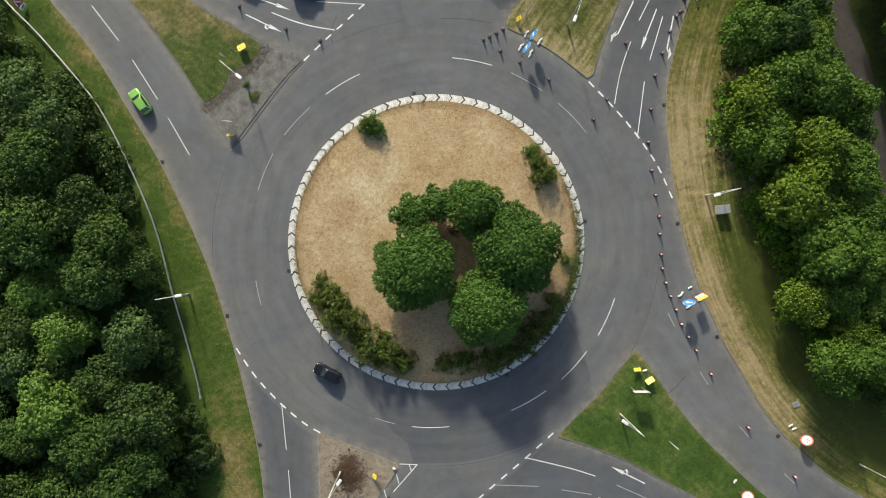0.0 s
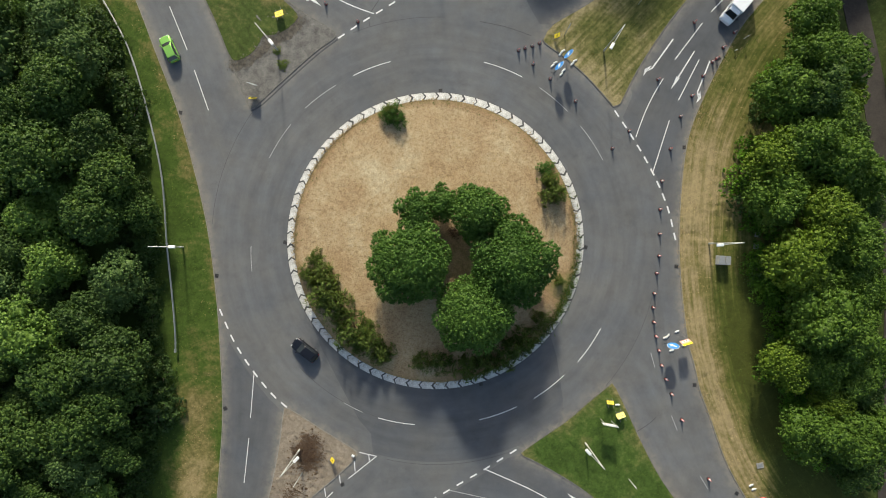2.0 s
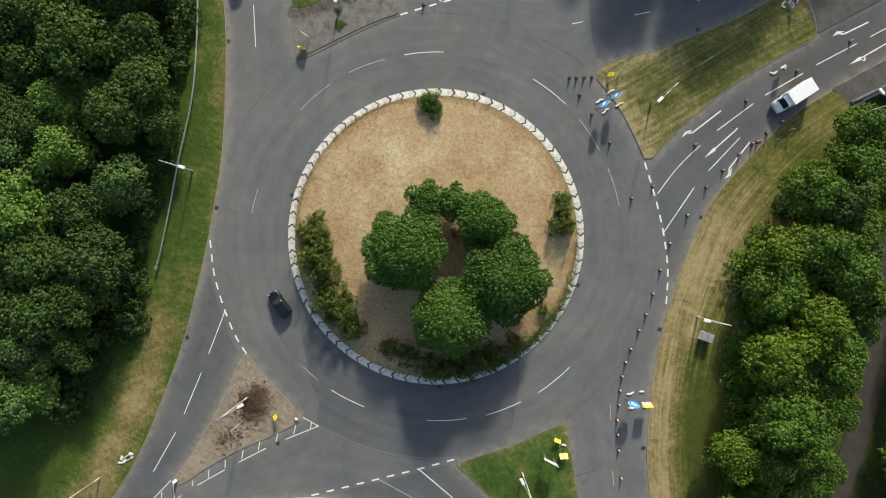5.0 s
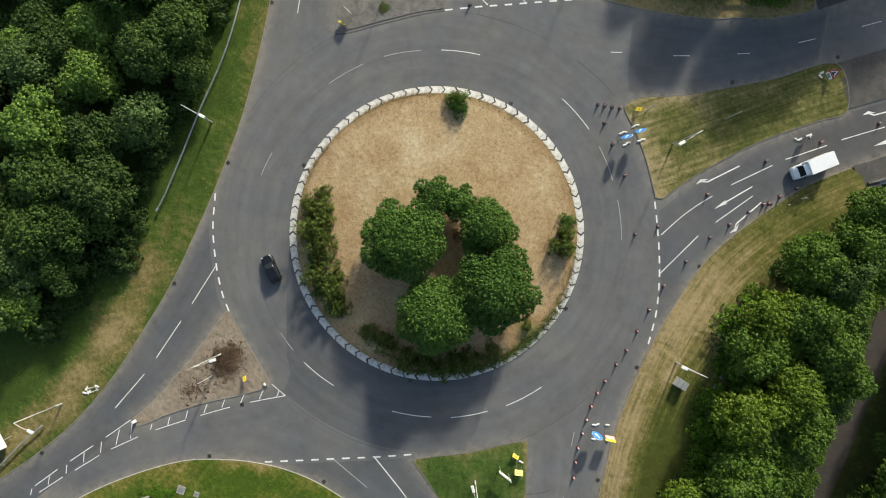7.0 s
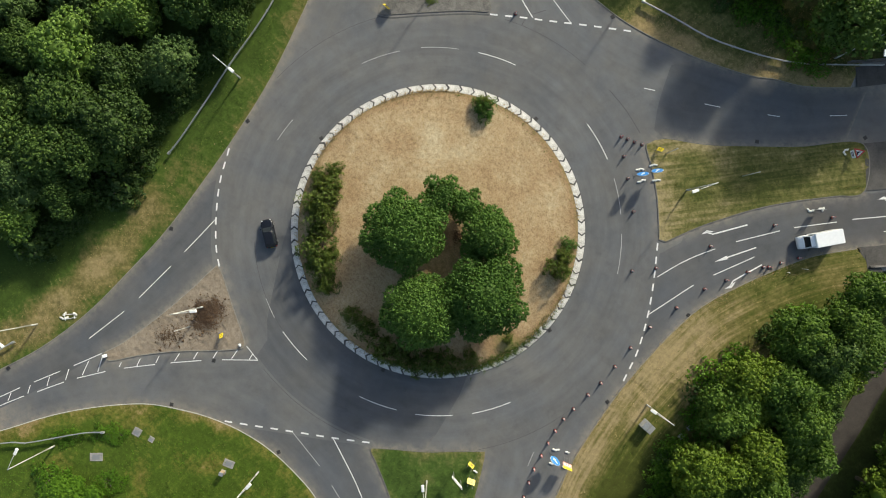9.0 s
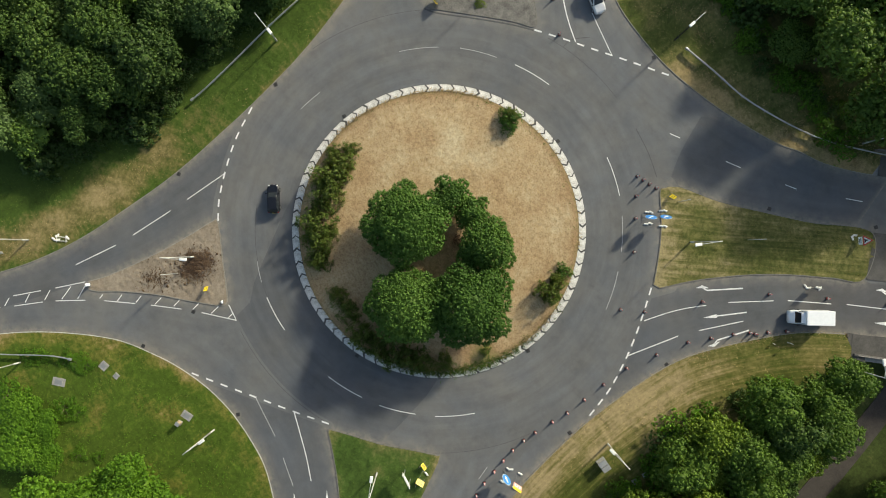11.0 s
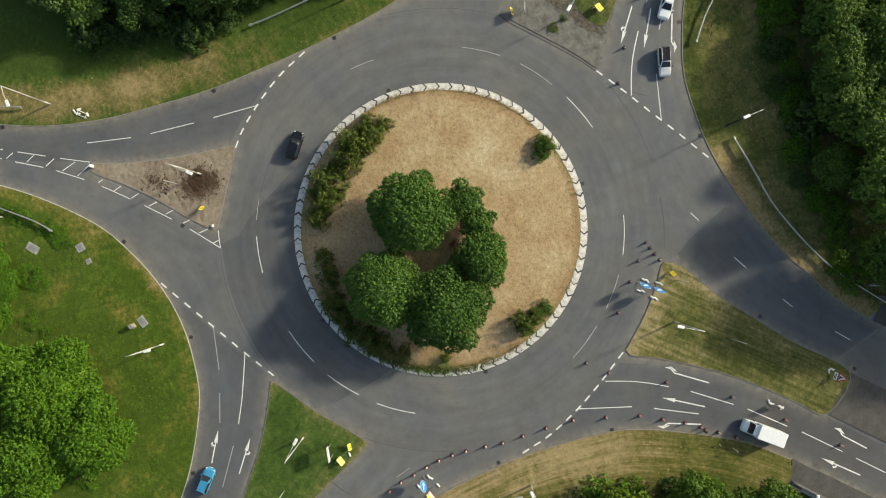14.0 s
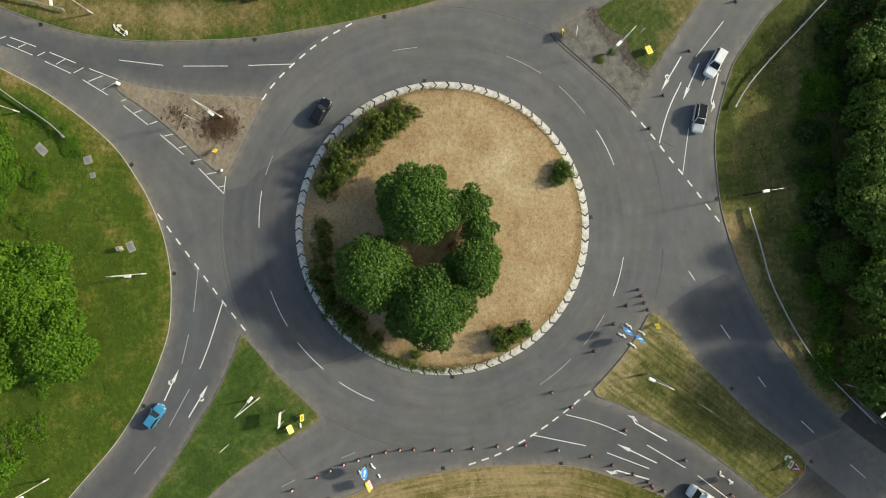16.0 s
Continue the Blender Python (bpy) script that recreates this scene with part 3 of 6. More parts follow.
# bridge over the lower road
u = np.array([0.6, 0.8])
for a in ((45.6, 45.4), (20.4, 62.6)):
    rail = thing("parapet", "steel bridge parapet on a concrete plinth", "parapet", "bridge parapets", at=pose(a[0], a[1], 0, 0, 0, math.degrees(math.atan2(0.8, 0.6))))
    part("plinth", box((46, 0.34, 0.5), (23, 0, 0.05), bevel=0.03), M["dark_concrete"], rail, "stained concrete plinth")
    for h in (0.6, 0.9, 1.2):
        part("rail", box((46, 0.05, 0.08), (23, 0, h), bevel=0.01), M["dull_steel"], rail)
    for i in range(24):
        part("post", box((0.08, 0.1, 1.0), (i * 2.0, 0, 0.75)), M["dull_steel"], rail)
k3b = K3[(K3[:, 1] > 46.2)]
V, F = ribbon(k3b, -0.0, -3.2, 0.095, 0.12)
tagged(from_data("footway", V, F, M["paved"]), "stained tarmac footway across the bridge", "footway", "", "structure")
k2b = K2[(K2[:, 1] > 61) & (K2[:, 0] > 0)]
V, F = ribbon(k2b, -0.0, -3.0, 0.095, 0.12)
tagged(from_data("footway", V, F, M["paved"]), "stained tarmac footway across the bridge", "footway", "", "structure")
sheet("footway", [(42.3, 46.1), (46.3, 44.5), (47.6, 46.4), (43.5, 47.7)], M["paved"], 0.06, 0.8, label="stained tarmac footway at the bridge's end", category="footway")
deck = thing("bridge_deck", "concrete bridge deck over the cutting", "bridge", "", "structure")
q = [np.array((20.2, 63)), np.array((46.4, 45.2))]
dv = [(*(q[0]), -0.12), (*(q[1]), -0.12), (*(q[1] + u * 46), -0.12), (*(q[0] + u * 46), -0.12)]
dv += [(x, y, z - 1.0) for x, y, z in dv]
from_data("beam", dv, [(0, 1, 2, 3), (7, 6, 5, 4), (0, 4, 5, 1), (1, 5, 6, 2), (2, 6, 7, 3), (3, 7, 4, 0)], M["concrete"], deck)

# ---- central island: dome of parched grass and the chevron apron
RI, RO = 20.75, 21.9
ring_in = np.array(arc(RI, 0, 358, 2.0))


def dome(x, y):
    r = np.hypot(x, y - 0.1)
    return 0.2 + 0.7 * (1 - np.clip(r / RI, 0, 1) ** 2)


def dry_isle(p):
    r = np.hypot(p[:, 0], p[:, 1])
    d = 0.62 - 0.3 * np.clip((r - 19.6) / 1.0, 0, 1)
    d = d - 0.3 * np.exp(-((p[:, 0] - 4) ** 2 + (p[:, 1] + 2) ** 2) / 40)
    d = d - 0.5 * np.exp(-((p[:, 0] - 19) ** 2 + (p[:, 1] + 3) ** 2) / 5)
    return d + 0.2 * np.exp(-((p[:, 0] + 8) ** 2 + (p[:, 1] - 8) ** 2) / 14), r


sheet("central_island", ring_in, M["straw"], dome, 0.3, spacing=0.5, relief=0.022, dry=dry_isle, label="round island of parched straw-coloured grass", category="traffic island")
outer, inner = np.array(arc(RO, 0, 358, 2.0)), np.array(arc(RI - 0.08, 0, 358, 2.0))
n = len(outer)
V = [(*p, 0.05) for p in outer] + [(*p, 0.2) for p in inner] + [(*p, -0.05) for p in outer]
F = []
for i in range(n):
    j = (i + 1) % n
    F += [(i, j, n + j, n + i), (2 * n + i, 2 * n + j, j, i)]
apron = tagged(from_data("chevron_apron", V, F, M["chev_black"], smooth=False), "sloping black apron with white chevron blocks", "kerb", "", "structure")
NCH = 70
da = 360 / NCH


def slope_z(r):
    return 0.05 + (RO - r) / (RO - RI + 0.08) * 0.15


cv = []
rows = (RI + 0.04, (RI + RO) / 2, RO - 0.05)
gap, lead = 0.29 / 21.3, 0.42 / 21.3
wid = radians(da) - gap
for top in (0.006, 0.022):
    for r, sh in zip(rows, (0, -lead, 0)):
        for a in (wid / 2 + sh, -wid / 2 + sh):
            cv.append((r * math.cos(a), r * math.sin(a), slope_z(r) + top))
cf = []
for k in range(2):
    i = 6 + k * 2
    cf.append((i, i + 2, i + 3, i + 1))
cf += [(0, 6, 7, 1), (4, 5, 11, 10), (0, 2, 8, 6), (2, 4, 10, 8), (1, 7, 9, 3), (3, 9, 11, 5)]
chev_mesh = None
for i in range(NCH):
    if chev_mesh is None:
        ob = from_data("chevron_block", cv, [f[::-1] for f in cf], M["chev_white"], apron)
        chev_mesh = ob.data
        bmx = bmesh.new()
        bmx.from_mesh(chev_mesh)
        bmesh.ops.recalc_face_normals(bmx, faces=bmx.faces)
        bmx.to_mesh(chev_mesh)
        bmx.free()
    else:
        ob = new("chevron_block", chev_mesh)
        ob.parent = apron
    ob.matrix_basis = pose(0, 0.1, random.uniform(-0.004, 0.004), 0, 0, i * da + random.uniform(-0.15, 0.15))

# ---- asphalt patches and joints
def snapped(poly, reach=0.95):
    """Carries an outline's points that lie close to a kerb right up to it."""
    p = np.array(poly, float)
    for q in (K1, K2, K3, K4, A, B, C, D):
        near = away(p, q) < reach
        for i in np.where(near)[0]:
            a, d = q[:-1], q[1:] - q[:-1]
            t = np.clip(((p[i] - a) * d).sum(1) / np.maximum((d * d).sum(1), 1e-9), 0, 1)
            c = a + t[:, None] * d
            p[i] = c[np.argmin(((c - p[i]) ** 2).sum(1))]
    keep = np.r_[True, np.linalg.norm(np.diff(p, axis=0), axis=1) > 0.05]
    return p[keep]


def patch(name, poly, mat, z, label):
    sheet(name, snapped(poly), mat, z, 0.0, spacing=0.9, dry=dusty, label=label, category="road patch")


edge = [(19.7, -10.3), (20.6, -13.3), (21.6, -16.2), (22.7, -19.5), (23.3, -22.4)]
patch("asphalt_patch", arc(RO + 0.02, -29, -136, 1.5)[::-1] + edge[1:-1] + arc(32.6, -44, -96, 1.5) + [(-4.2, -29.6), (-6.4, -27.8), (-8.4, -25.3), (-10.9, -22.1), (-13.6, -18.6)], M["patch"], 0.006, "darker asphalt on the circulating lanes")
patch("asphalt_patch", spline([(9.4, 34.3), (7.4, 36.6), (5.5, 39.4), (3.7, 42.5)], 1.0).tolist() + spline([(5.9, 46.1), (12.5, 50.1), (15.1, 52.4), (18.6, 54.9), (22.2, 58.7), (25.4, 62.6)], 1.0).tolist() + [(28.8, 55.2)] + spline([(25.2, 49.4), (20.6, 44.1), (15.9, 39.0), (11.2, 34.9)], 1.0).tolist(), M["patch"], 0.006, "darker resurfaced asphalt on the exit road")
patch("asphalt_patch", spline([(-27.6, -23.6), (-25.9, -30.8), (-24.9, -38.5), (-24.2, -47), (-24.6, -55), (-26, -61.8), (-27.9, -68.4), (-32.6, -82), (-26.5, -84), (-22.8, -69), (-20.6, -60), (-18.8, -50.5), (-18.0, -45.6), (-17.6, -39), (-17.6, -33), (-17.9, -28.9), (-20, -27.2), (-22.6, -24.9), (-25.2, -22.3), (-27.2, -20)], 1.0), M["patch"], 0.005, "dark asphalt of the exit lane")
patch("asphalt_patch", spline([(23.9, 23.0), (25.2, 28.6), (26.4, 32.6), (28.6, 37.9), (31.4, 42.9), (34.6, 47.8), (37.1, 52.1), (43.5, 61.2), (49.5, 57.2), (46.1, 52.3), (42.4, 46.8), (39.8, 42.5), (38.0, 39.0), (36.2, 33.9), (34.5, 27.8), (33.5, 22.6), (33.5, 17.6), (33.8, 13), (34.0, 9.8), (32.4, 12.0), (30.2, 15.6), (27.4, 18.8)], 1.0), M["patch"], 0.005, "darker asphalt of the entry lanes")
patch("asphalt_patch", spline([(2.4, -41.4), (8, -39.7), (13.5, -38.9), (19.3, -39.1), (27.5, -41.6), (33.4, -44.4), (37.6, -47.2), (43.6, -51.8), (60, -63.6), (62, -54.6), (48, -44.4), (39.2, -38.9), (31.4, -34.6), (27.4, -32.5), (23.4, -30.9), (19.4, -29.7), (17.2, -28.9), (14.2, -31.5), (9.4, -35.6), (5, -39.4)], 1.0), M["patch"], 0.005, "darker asphalt of the entry lanes")
for a0, a1 in ((151, 186), (98, 122), (-30, -4), (-92, -60), (-136, -128)):
    V, F = ribbon(arc(33.0, a0, a1), -0.03, 0.03, 0.011, 0.006)
    tagged(from_data("road_joint", V, F, M["joint"]), "dark sealed joint across the road mouth", "road joint", "", "structure")
for r, a0, a1 in ((27.35, -127, -96),):
    V, F = ribbon(arc(r, a0, a1), -0.03, 0.04, 0.011, 0.006)
    tagged(from_data("road_joint", V, F, M["joint"]), "dark lane joint round the roundabout", "road joint", "", "structure")
for line in ([(0.6, 33.1), (4.5, 33.0), (8.4, 32.4)], [(-15.2, 29.4), (-15.6, 31.0), (-14.6, 33.6)], [(36.7, -19.6), (35.6, -21.0), (33.4, -22.9)], [(44.6, 51.0), (42.2, 54.2), (38.2, 53.0)]):
    V, F = ribbon(spline(line, 0.7), -0.05, 0.05, 0.016, 0.006)
    tagged(from_data("road_crack", V, F, M["joint"]), "dark crack sealed with bitumen", "road crack", "", "structure")

V, F = ribbon(spline([(-30.3, 14.1), (-28.9, 15.2), (-25.6, 19.6), (-22.0, 24.2), (-19.6, 26.8)], 0.8), -0.22, 0.02, 0.013, 0.008)
tagged(from_data("road_joint", V, F, M["joint"]), "wide dark bitumen joint along the paved nose", "road joint", "", "structure")
# overlay that paints the trees' shade onto the road at the bridge
patch("asphalt_patch", spline([(31.8, 43.8), (34.6, 47.9), (37.2, 52.1), (43.6, 61.2), (58, 82), (66, 78), (49.3, 57.2), (45.9, 52.3), (42.3, 46.8), (39.9, 42.9), (36, 43.2)], 1.0), M["shaded_bridge_road"], 0.009, "asphalt leading onto the bridge, coloured dark for tree shade")

# ---- road markings
marks = thing("road_marking", "worn white painted road markings", "road marking", "", "structure")
unit = bpy.data.meshes.new("dash")
unit.from_pydata([(-0.5, -0.5, 0), (0.5, -0.5, 0), (0.5, 0.5, 0), (-0.5, 0.5, 0), (-0.5, -0.5, -1), (0.5, -0.5, -1), (0.5, 0.5, -1), (-0.5, 0.5, -1)], [],
                 [(0, 1, 2, 3), (0, 4, 5, 1), (1, 5, 6, 2), (2, 6, 7, 3), (3, 7, 4, 0)])
unit.materials.append(M["mark"])


faint = unit.copy()
faint.materials.clear()
faint.materials.append(M["faded"])


def dash(x1, y1, x2, y2, w=0.11, mesh=unit):
    ob = new("dash", mesh)
    ob.parent = marks
    d = math.hypot(x2 - x1, y2 - y1)
    ob.matrix_basis = pose((x1 + x2) / 2, (y1 + y2) / 2, 0.017, 0, 0, math.degrees(math.atan2(y2 - y1, x2 - x1))) @ Matrix.Diagonal((d, w, 0.004, 1))


def dashes(rows, w=0.11, mesh=unit):
    for r in rows:
        dash(*r, w, mesh)


def curved(x1, y1, x2, y2, key="mark", w=0.11, n=4):
    """A dash bent round the island's centre."""
    r1, r2 = math.hypot(x1, y1 - 0.1), math.hypot(x2, y2 - 0.1)
    a1, a2 = math.atan2(y1 - 0.1, x1), math.atan2(y2 - 0.1, x2)
    line = [((r1 + (r2 - r1) * k / n) * math.cos(a1 + (a2 - a1) * k / n), 0.1 + (r1 + (r2 - r1) * k / n) * math.sin(a1 + (a2 - a1) * k / n)) for k in range(n + 1)]
    V, F = ribbon(line, -w / 2, w / 2, 0.017, 0.004)
    from_data("lane_dash", V, F, M[key], marks)


for r in [(-3.6, -27.1, 1.9, -27.1), (11.1, -24.7, 16.2, -21.8), (18.5, -20.1, 22.2, -16.0), (23.9, -13.6, 26.3, -8.2), (2.3, 27.3, 8.2, 26.2), (-16.3, 21.9, -11.3, 24.9)]:
    curved(*r)
for r in [(18.0, 20.6, 22.1, 16.3), (11.0, 25.1, 15.7, 22.4), (-22.4, 15.9, -18.6, 20.0), (-26.3, 7.7, -24.1, 13.1), (-25.8, -9.2, -26.6, -5.6), (-9.0, -25.8, -6.0, -26.7)]:
    curved(*r, "faded", 0.1)
dashes([(-50.8, 35.0, -46.8, 29.8), (-44.8, 27.0, -41.1, 21.2), (-39.5, 18.4, -36.4, 13.0), (-56.8, 42.6, -52.9, 37.6), (-17.6, 35.6, -10.7, 35.2), (-33.8, 39.6, -28.3, 35.9), (-26.8, 38.2, -24.0, 37.1)])
V, F = ribbon(spline([(-24.3, 34.0), (-21, 32.7), (-18, 31.9), (-15, 31.4)]), -0.08, 0.08, 0.017, 0.004)
from_data("lane_line", V, F, M["mark"], marks)
dashes([(3.7, 37.2, 5.0, 38.2), (11.3, 42.5, 13.2, 44.0), (18.6, 48.6, 20.0, 49.8), (24.7, 55.5, 26.3, 57.5), (30.6, 63.2, 32.4, 65.6)])
dashes([(29.9, 32.8, 32.9, 38.8), (33.9, 40.7, 37.4, 46.1), (38.6, 48.1, 42.5, 53.6), (43.8, 55.4, 47.8, 61), (29.7, 15.9, 30.7, 23.8), (31.5, 27.0, 33.4, 33.4)], 0.13)
V, F = ribbon(spline([(26.3, 20.5), (26.9, 24), (27.7, 27), (28.7, 29.7)]), -0.06, 0.06, 0.017, 0.004)
from_data("lane_line", V, F, M["mark"], marks)
dashes([(34.2, -10.4, 35.2, -12.4), (38.9, -19.0, 40.1, -20.9), (44.7, -27.0, 46.1, -28.6), (51.3, -34.0, 52.9, -35.5)], 0.1, faint)
dashes([(8.7, -35.7, 15.1, -35.9), (18.5, -36.4, 22.9, -37.1), (26.6, -35.7, 32.4, -38.3), (35.5, -40.1, 39.8, -43.0)], 0.12, faint)
V, F = ribbon(spline([(13.3, -31.7), (16.3, -32.4), (20, -33.3), (23.5, -34.4)]), -0.07, 0.07, 0.017, 0.004)
from_data("lane_line", V, F, M["mark"], marks)
dashes([(-21.5, -49.7, -21.2, -43.1), (-21.3, -40.1, -21.8, -33.5), (-22.1, -30.5, -22.8, -23.8)], 0.11)


def give_way(points, n, w=0.23, length=1.12):
    """Evenly spaced blocks along the line where an arm meets the circle."""
    p = spline(points, 0.1)
    s = np.r_[0, np.cumsum(np.linalg.norm(np.diff(p, axis=0), axis=1))]
    for i in range(n):
        c = (s[-1] - length) * i / (n - 1)
        a, b = [np.array([np.interp(v, s, p[:, k]) for k in (0, 1)]) for v in (c, c + length)]
        dash(*a, *b, w)


give_way([(22.5, 23.8), (25.3, 20.9), (27.9, 18.0), (30.4, 14.8), (32.9, 10.9), (34.8, 6.6)], 11)
give_way([(0.9, -42.3), (5.1, -38.7), (9.6, -34.8), (13.1, -31.8), (17.3, -28.0)], 10)
give_way([(-29.5, -15.5), (-26.5, -19.9), (-22.9, -23.7), (-19.6, -26.5), (-17.1, -28.0)], 9)
give_way([(-19.5, 26.9), (-16.2, 30.1), (-12.9, 33.1), (-8.8, 36.9), (-4.0, 41.2)], 10)
# hatching round the splitter island
dashes([(-5.4, -32.6, -2.8, -32.7), (-2.8, -32.7, -6.3, -36.7), (-4.0, -32.6, -3.7, -33.6), (-5.9, -34.0, -5.5, -35.5), (-7.7, -36.4, -7.3, -37.7), (-8.2, -39.1, -10.9, -42.8), (-9.5, -38.7, -9.1, -39.9),
        (-11.1, -40.9, -10.7, -42.2), (-12.2, -44.7, -14.8, -48.6), (-12.8, -43.4, -12.3, -44.5), (-14.3, -45.8, -13.8, -46.9), (-15.7, -48.3, -15.4, -49.0)], 0.12)
dashes([(-18.6, -49.7, -19.9, -54.0), (-16.2, -51.0, -18.2, -54.9), (-18.3, -49.7, -16.9, -51.9), (-19.0, -51.9, -18.0, -54.0), (-20.0, -54.9, -19.1, -56.3), (-20.6, -56.1, -21.9, -60.1), (-19.0, -56.7, -20.5, -60.7),
        (-21.0, -57.8, -20.2, -59.0), (-21.9, -60.8, -21.2, -61.9), (-22.6, -62.2, -23.7, -66.1), (-21.3, -62.6, -22.6, -66.5), (-22.9, -63.7, -22.3, -64.8), (-23.8, -66.8, -23.4, -67.6)], 0.12)


def arrow(tail, tip, kind="ahead"):
    """A lane arrow: a long shaft with a head, or with a hooked turn."""
    (x1, y1), (x2, y2) = tail, tip
    L = math.hypot(x2 - x1, y2 - y1)
    if kind.startswith("ahead"):
        shapes = [[(0, -0.09), (L - 1.9, -0.09), (L - 1.9, 0.09), (0, 0.09)], [(L - 2.1, -0.3), (L, 0), (L - 2.1, 0.3), (L - 1.88, 0)]]
        if kind != "ahead":
            k = 1 if kind == "ahead_left" else -1
            shapes += [[(L - 2.7, 0.08 * k), (L - 2.45, 0.08 * k), (L - 2.25, 0.42 * k), (L - 2.5, 0.42 * k)], [(L - 2.75, 0.4 * k), (L - 1.95, 0.4 * k), (L - 2.2, 0.68 * k)]]
    else:
        k = 1 if kind == "left" else -1
        shapes = [[(0, -0.1), (L - 1.2, -0.1), (L - 1.2, 0.1), (0, 0.1)], [(L - 1.2, -0.1 * k), (L - 0.5, 0.32 * k), (L - 0.9, 0.32 * k), (L - 1.2, 0.1 * k)], [(L - 1.5, 0.3 * k), (L + 0.45, 0.42 * k), (L - 0.5, 0.82 * k)]]
    bm = bmesh.new()
    for pl in shapes:
        bm.faces.new([bm.verts.new((x, y, 0.018)) for x, y in pl])
    ob = part("lane_arrow", bm, M["mark"], marks)
    ob.matrix_basis = pose(x1, y1, 0, 0, 0, math.degrees(math.atan2(y2 - y1, x2 - x1)))
    for f in ob.data.polygons:
        if f.normal.z < 0:
            f.flip()


arrow((29.1, 35.7), (26.3, 29.8), "right")
arrow((32.5, 34.5), (30.1, 28.4))
arrow((35.0, 33.5), (33.8, 27.5), "left")
arrow((42.6, 57.2), (39.4, 53.0), "right")
arrow((46.4, 55.6), (42.9, 50.3), "ahead_left")
arrow((-28.1, 33.7), (-22.8, 31.1), "ahead_right")
arrow((-27.3, 36.4), (-21.6, 34.4))
arrow((-26.0, 39.4), (-20.7, 38.4), "left")
arrow((30.8, -35.5), (25.8, -33.0), "ahead_right")
arrow((28.6, -39.3), (23.8, -37.5), "ahead_left")


# ---- trees and shrubs
def leaf_cloud(rs, centres, outward, radius, per, size, flat=0.0):
    """Quads for leaves sitting round many small clumps. Returns verts and faces."""
    n = len(centres) * per
    c = np.repeat(centres, per, 0)
    o = np.repeat(outward, per, 0)
    d = rs.normal(size=(n, 3)) + o * 0.8 + np.array([0, 0, 0.3])
    d /= np.linalg.norm(d, axis=1)[:, None]
    p = c + d * np.repeat(radius, per)[:, None] * rs.uniform(0.6, 1.05, (n, 1))
    nrm = d * 0.75 + rs.normal(size=(n, 3)) * 0.42 + np.array([0, 0, 0.2])
    nrm /= np.linalg.norm(nrm, axis=1)[:, None]
    t = np.cross(nrm, rs.normal(size=(n, 3)))
    t /= np.linalg.norm(t, axis=1)[:, None] + 1e-9
    b = np.cross(nrm, t)
    L = (size * rs.uniform(0.7, 1.3, n))[:, None]
    W = L * rs.uniform(0.5, 0.75, (n, 1))
    V = np.empty((n, 4, 3))
    V[:, 0], V[:, 1], V[:, 2], V[:, 3] = p - t * L / 2, p + b * W / 2 - t * L * 0.05 + nrm * 0.02, p + t * L / 2, p - b * W / 2 - t * L * 0.05 + nrm * 0.02
    F = np.arange(n * 4).reshape(n, 4)
    return V.reshape(-1, 3), F


def quads_mesh(name, V, F, mat, smooth=False):
    me = bpy.data.meshes.new(name)
    k = F.shape[1]
    me.vertices.add(len(V))
    me.vertices.foreach_set("co", np.ascontiguousarray(V, np.float32).ravel())
    me.loops.add(F.size)
    me.loops.foreach_set("vertex_index", F.astype(np.int32).ravel())
    me.polygons.add(len(F))
    me.polygons.foreach_set("loop_start", np.arange(0, F.size, k, dtype=np.int32))
    me.update(calc_edges=True)
    if smooth:
        me.polygons.foreach_set("use_smooth", np.ones(len(F), bool))
    me.materials.append(mat)
    return me


ICO = None


def puffs(rs, centres, radius):
    """A lumpy little ball of close leaves at each clump."""
    global ICO
    if ICO is None:
        ICO = (np.array([(1, 0, 0), (0, 1, 0), (-1, 0, 0), (0, -1, 0), (0, 0, 1), (0, 0, -1)], float), np.array([(0, 1, 4), (1, 2, 4), (2, 3, 4), (3, 0, 4), (1, 0, 5), (2, 1, 5), (3, 2, 5), (0, 3, 5)]))
    iv, fi = ICO
    n = len(centres)
    V = iv[None] * rs.uniform(0.55, 1.3, (n, len(iv), 1)) * radius[:, None, None] * np.array([1, 1, 0.6]) + centres[:, None, :]
    F = (fi[None] + (np.arange(n) * len(iv))[:, None, None]).reshape(-1, 3)
    return V.reshape(-1, 3), F


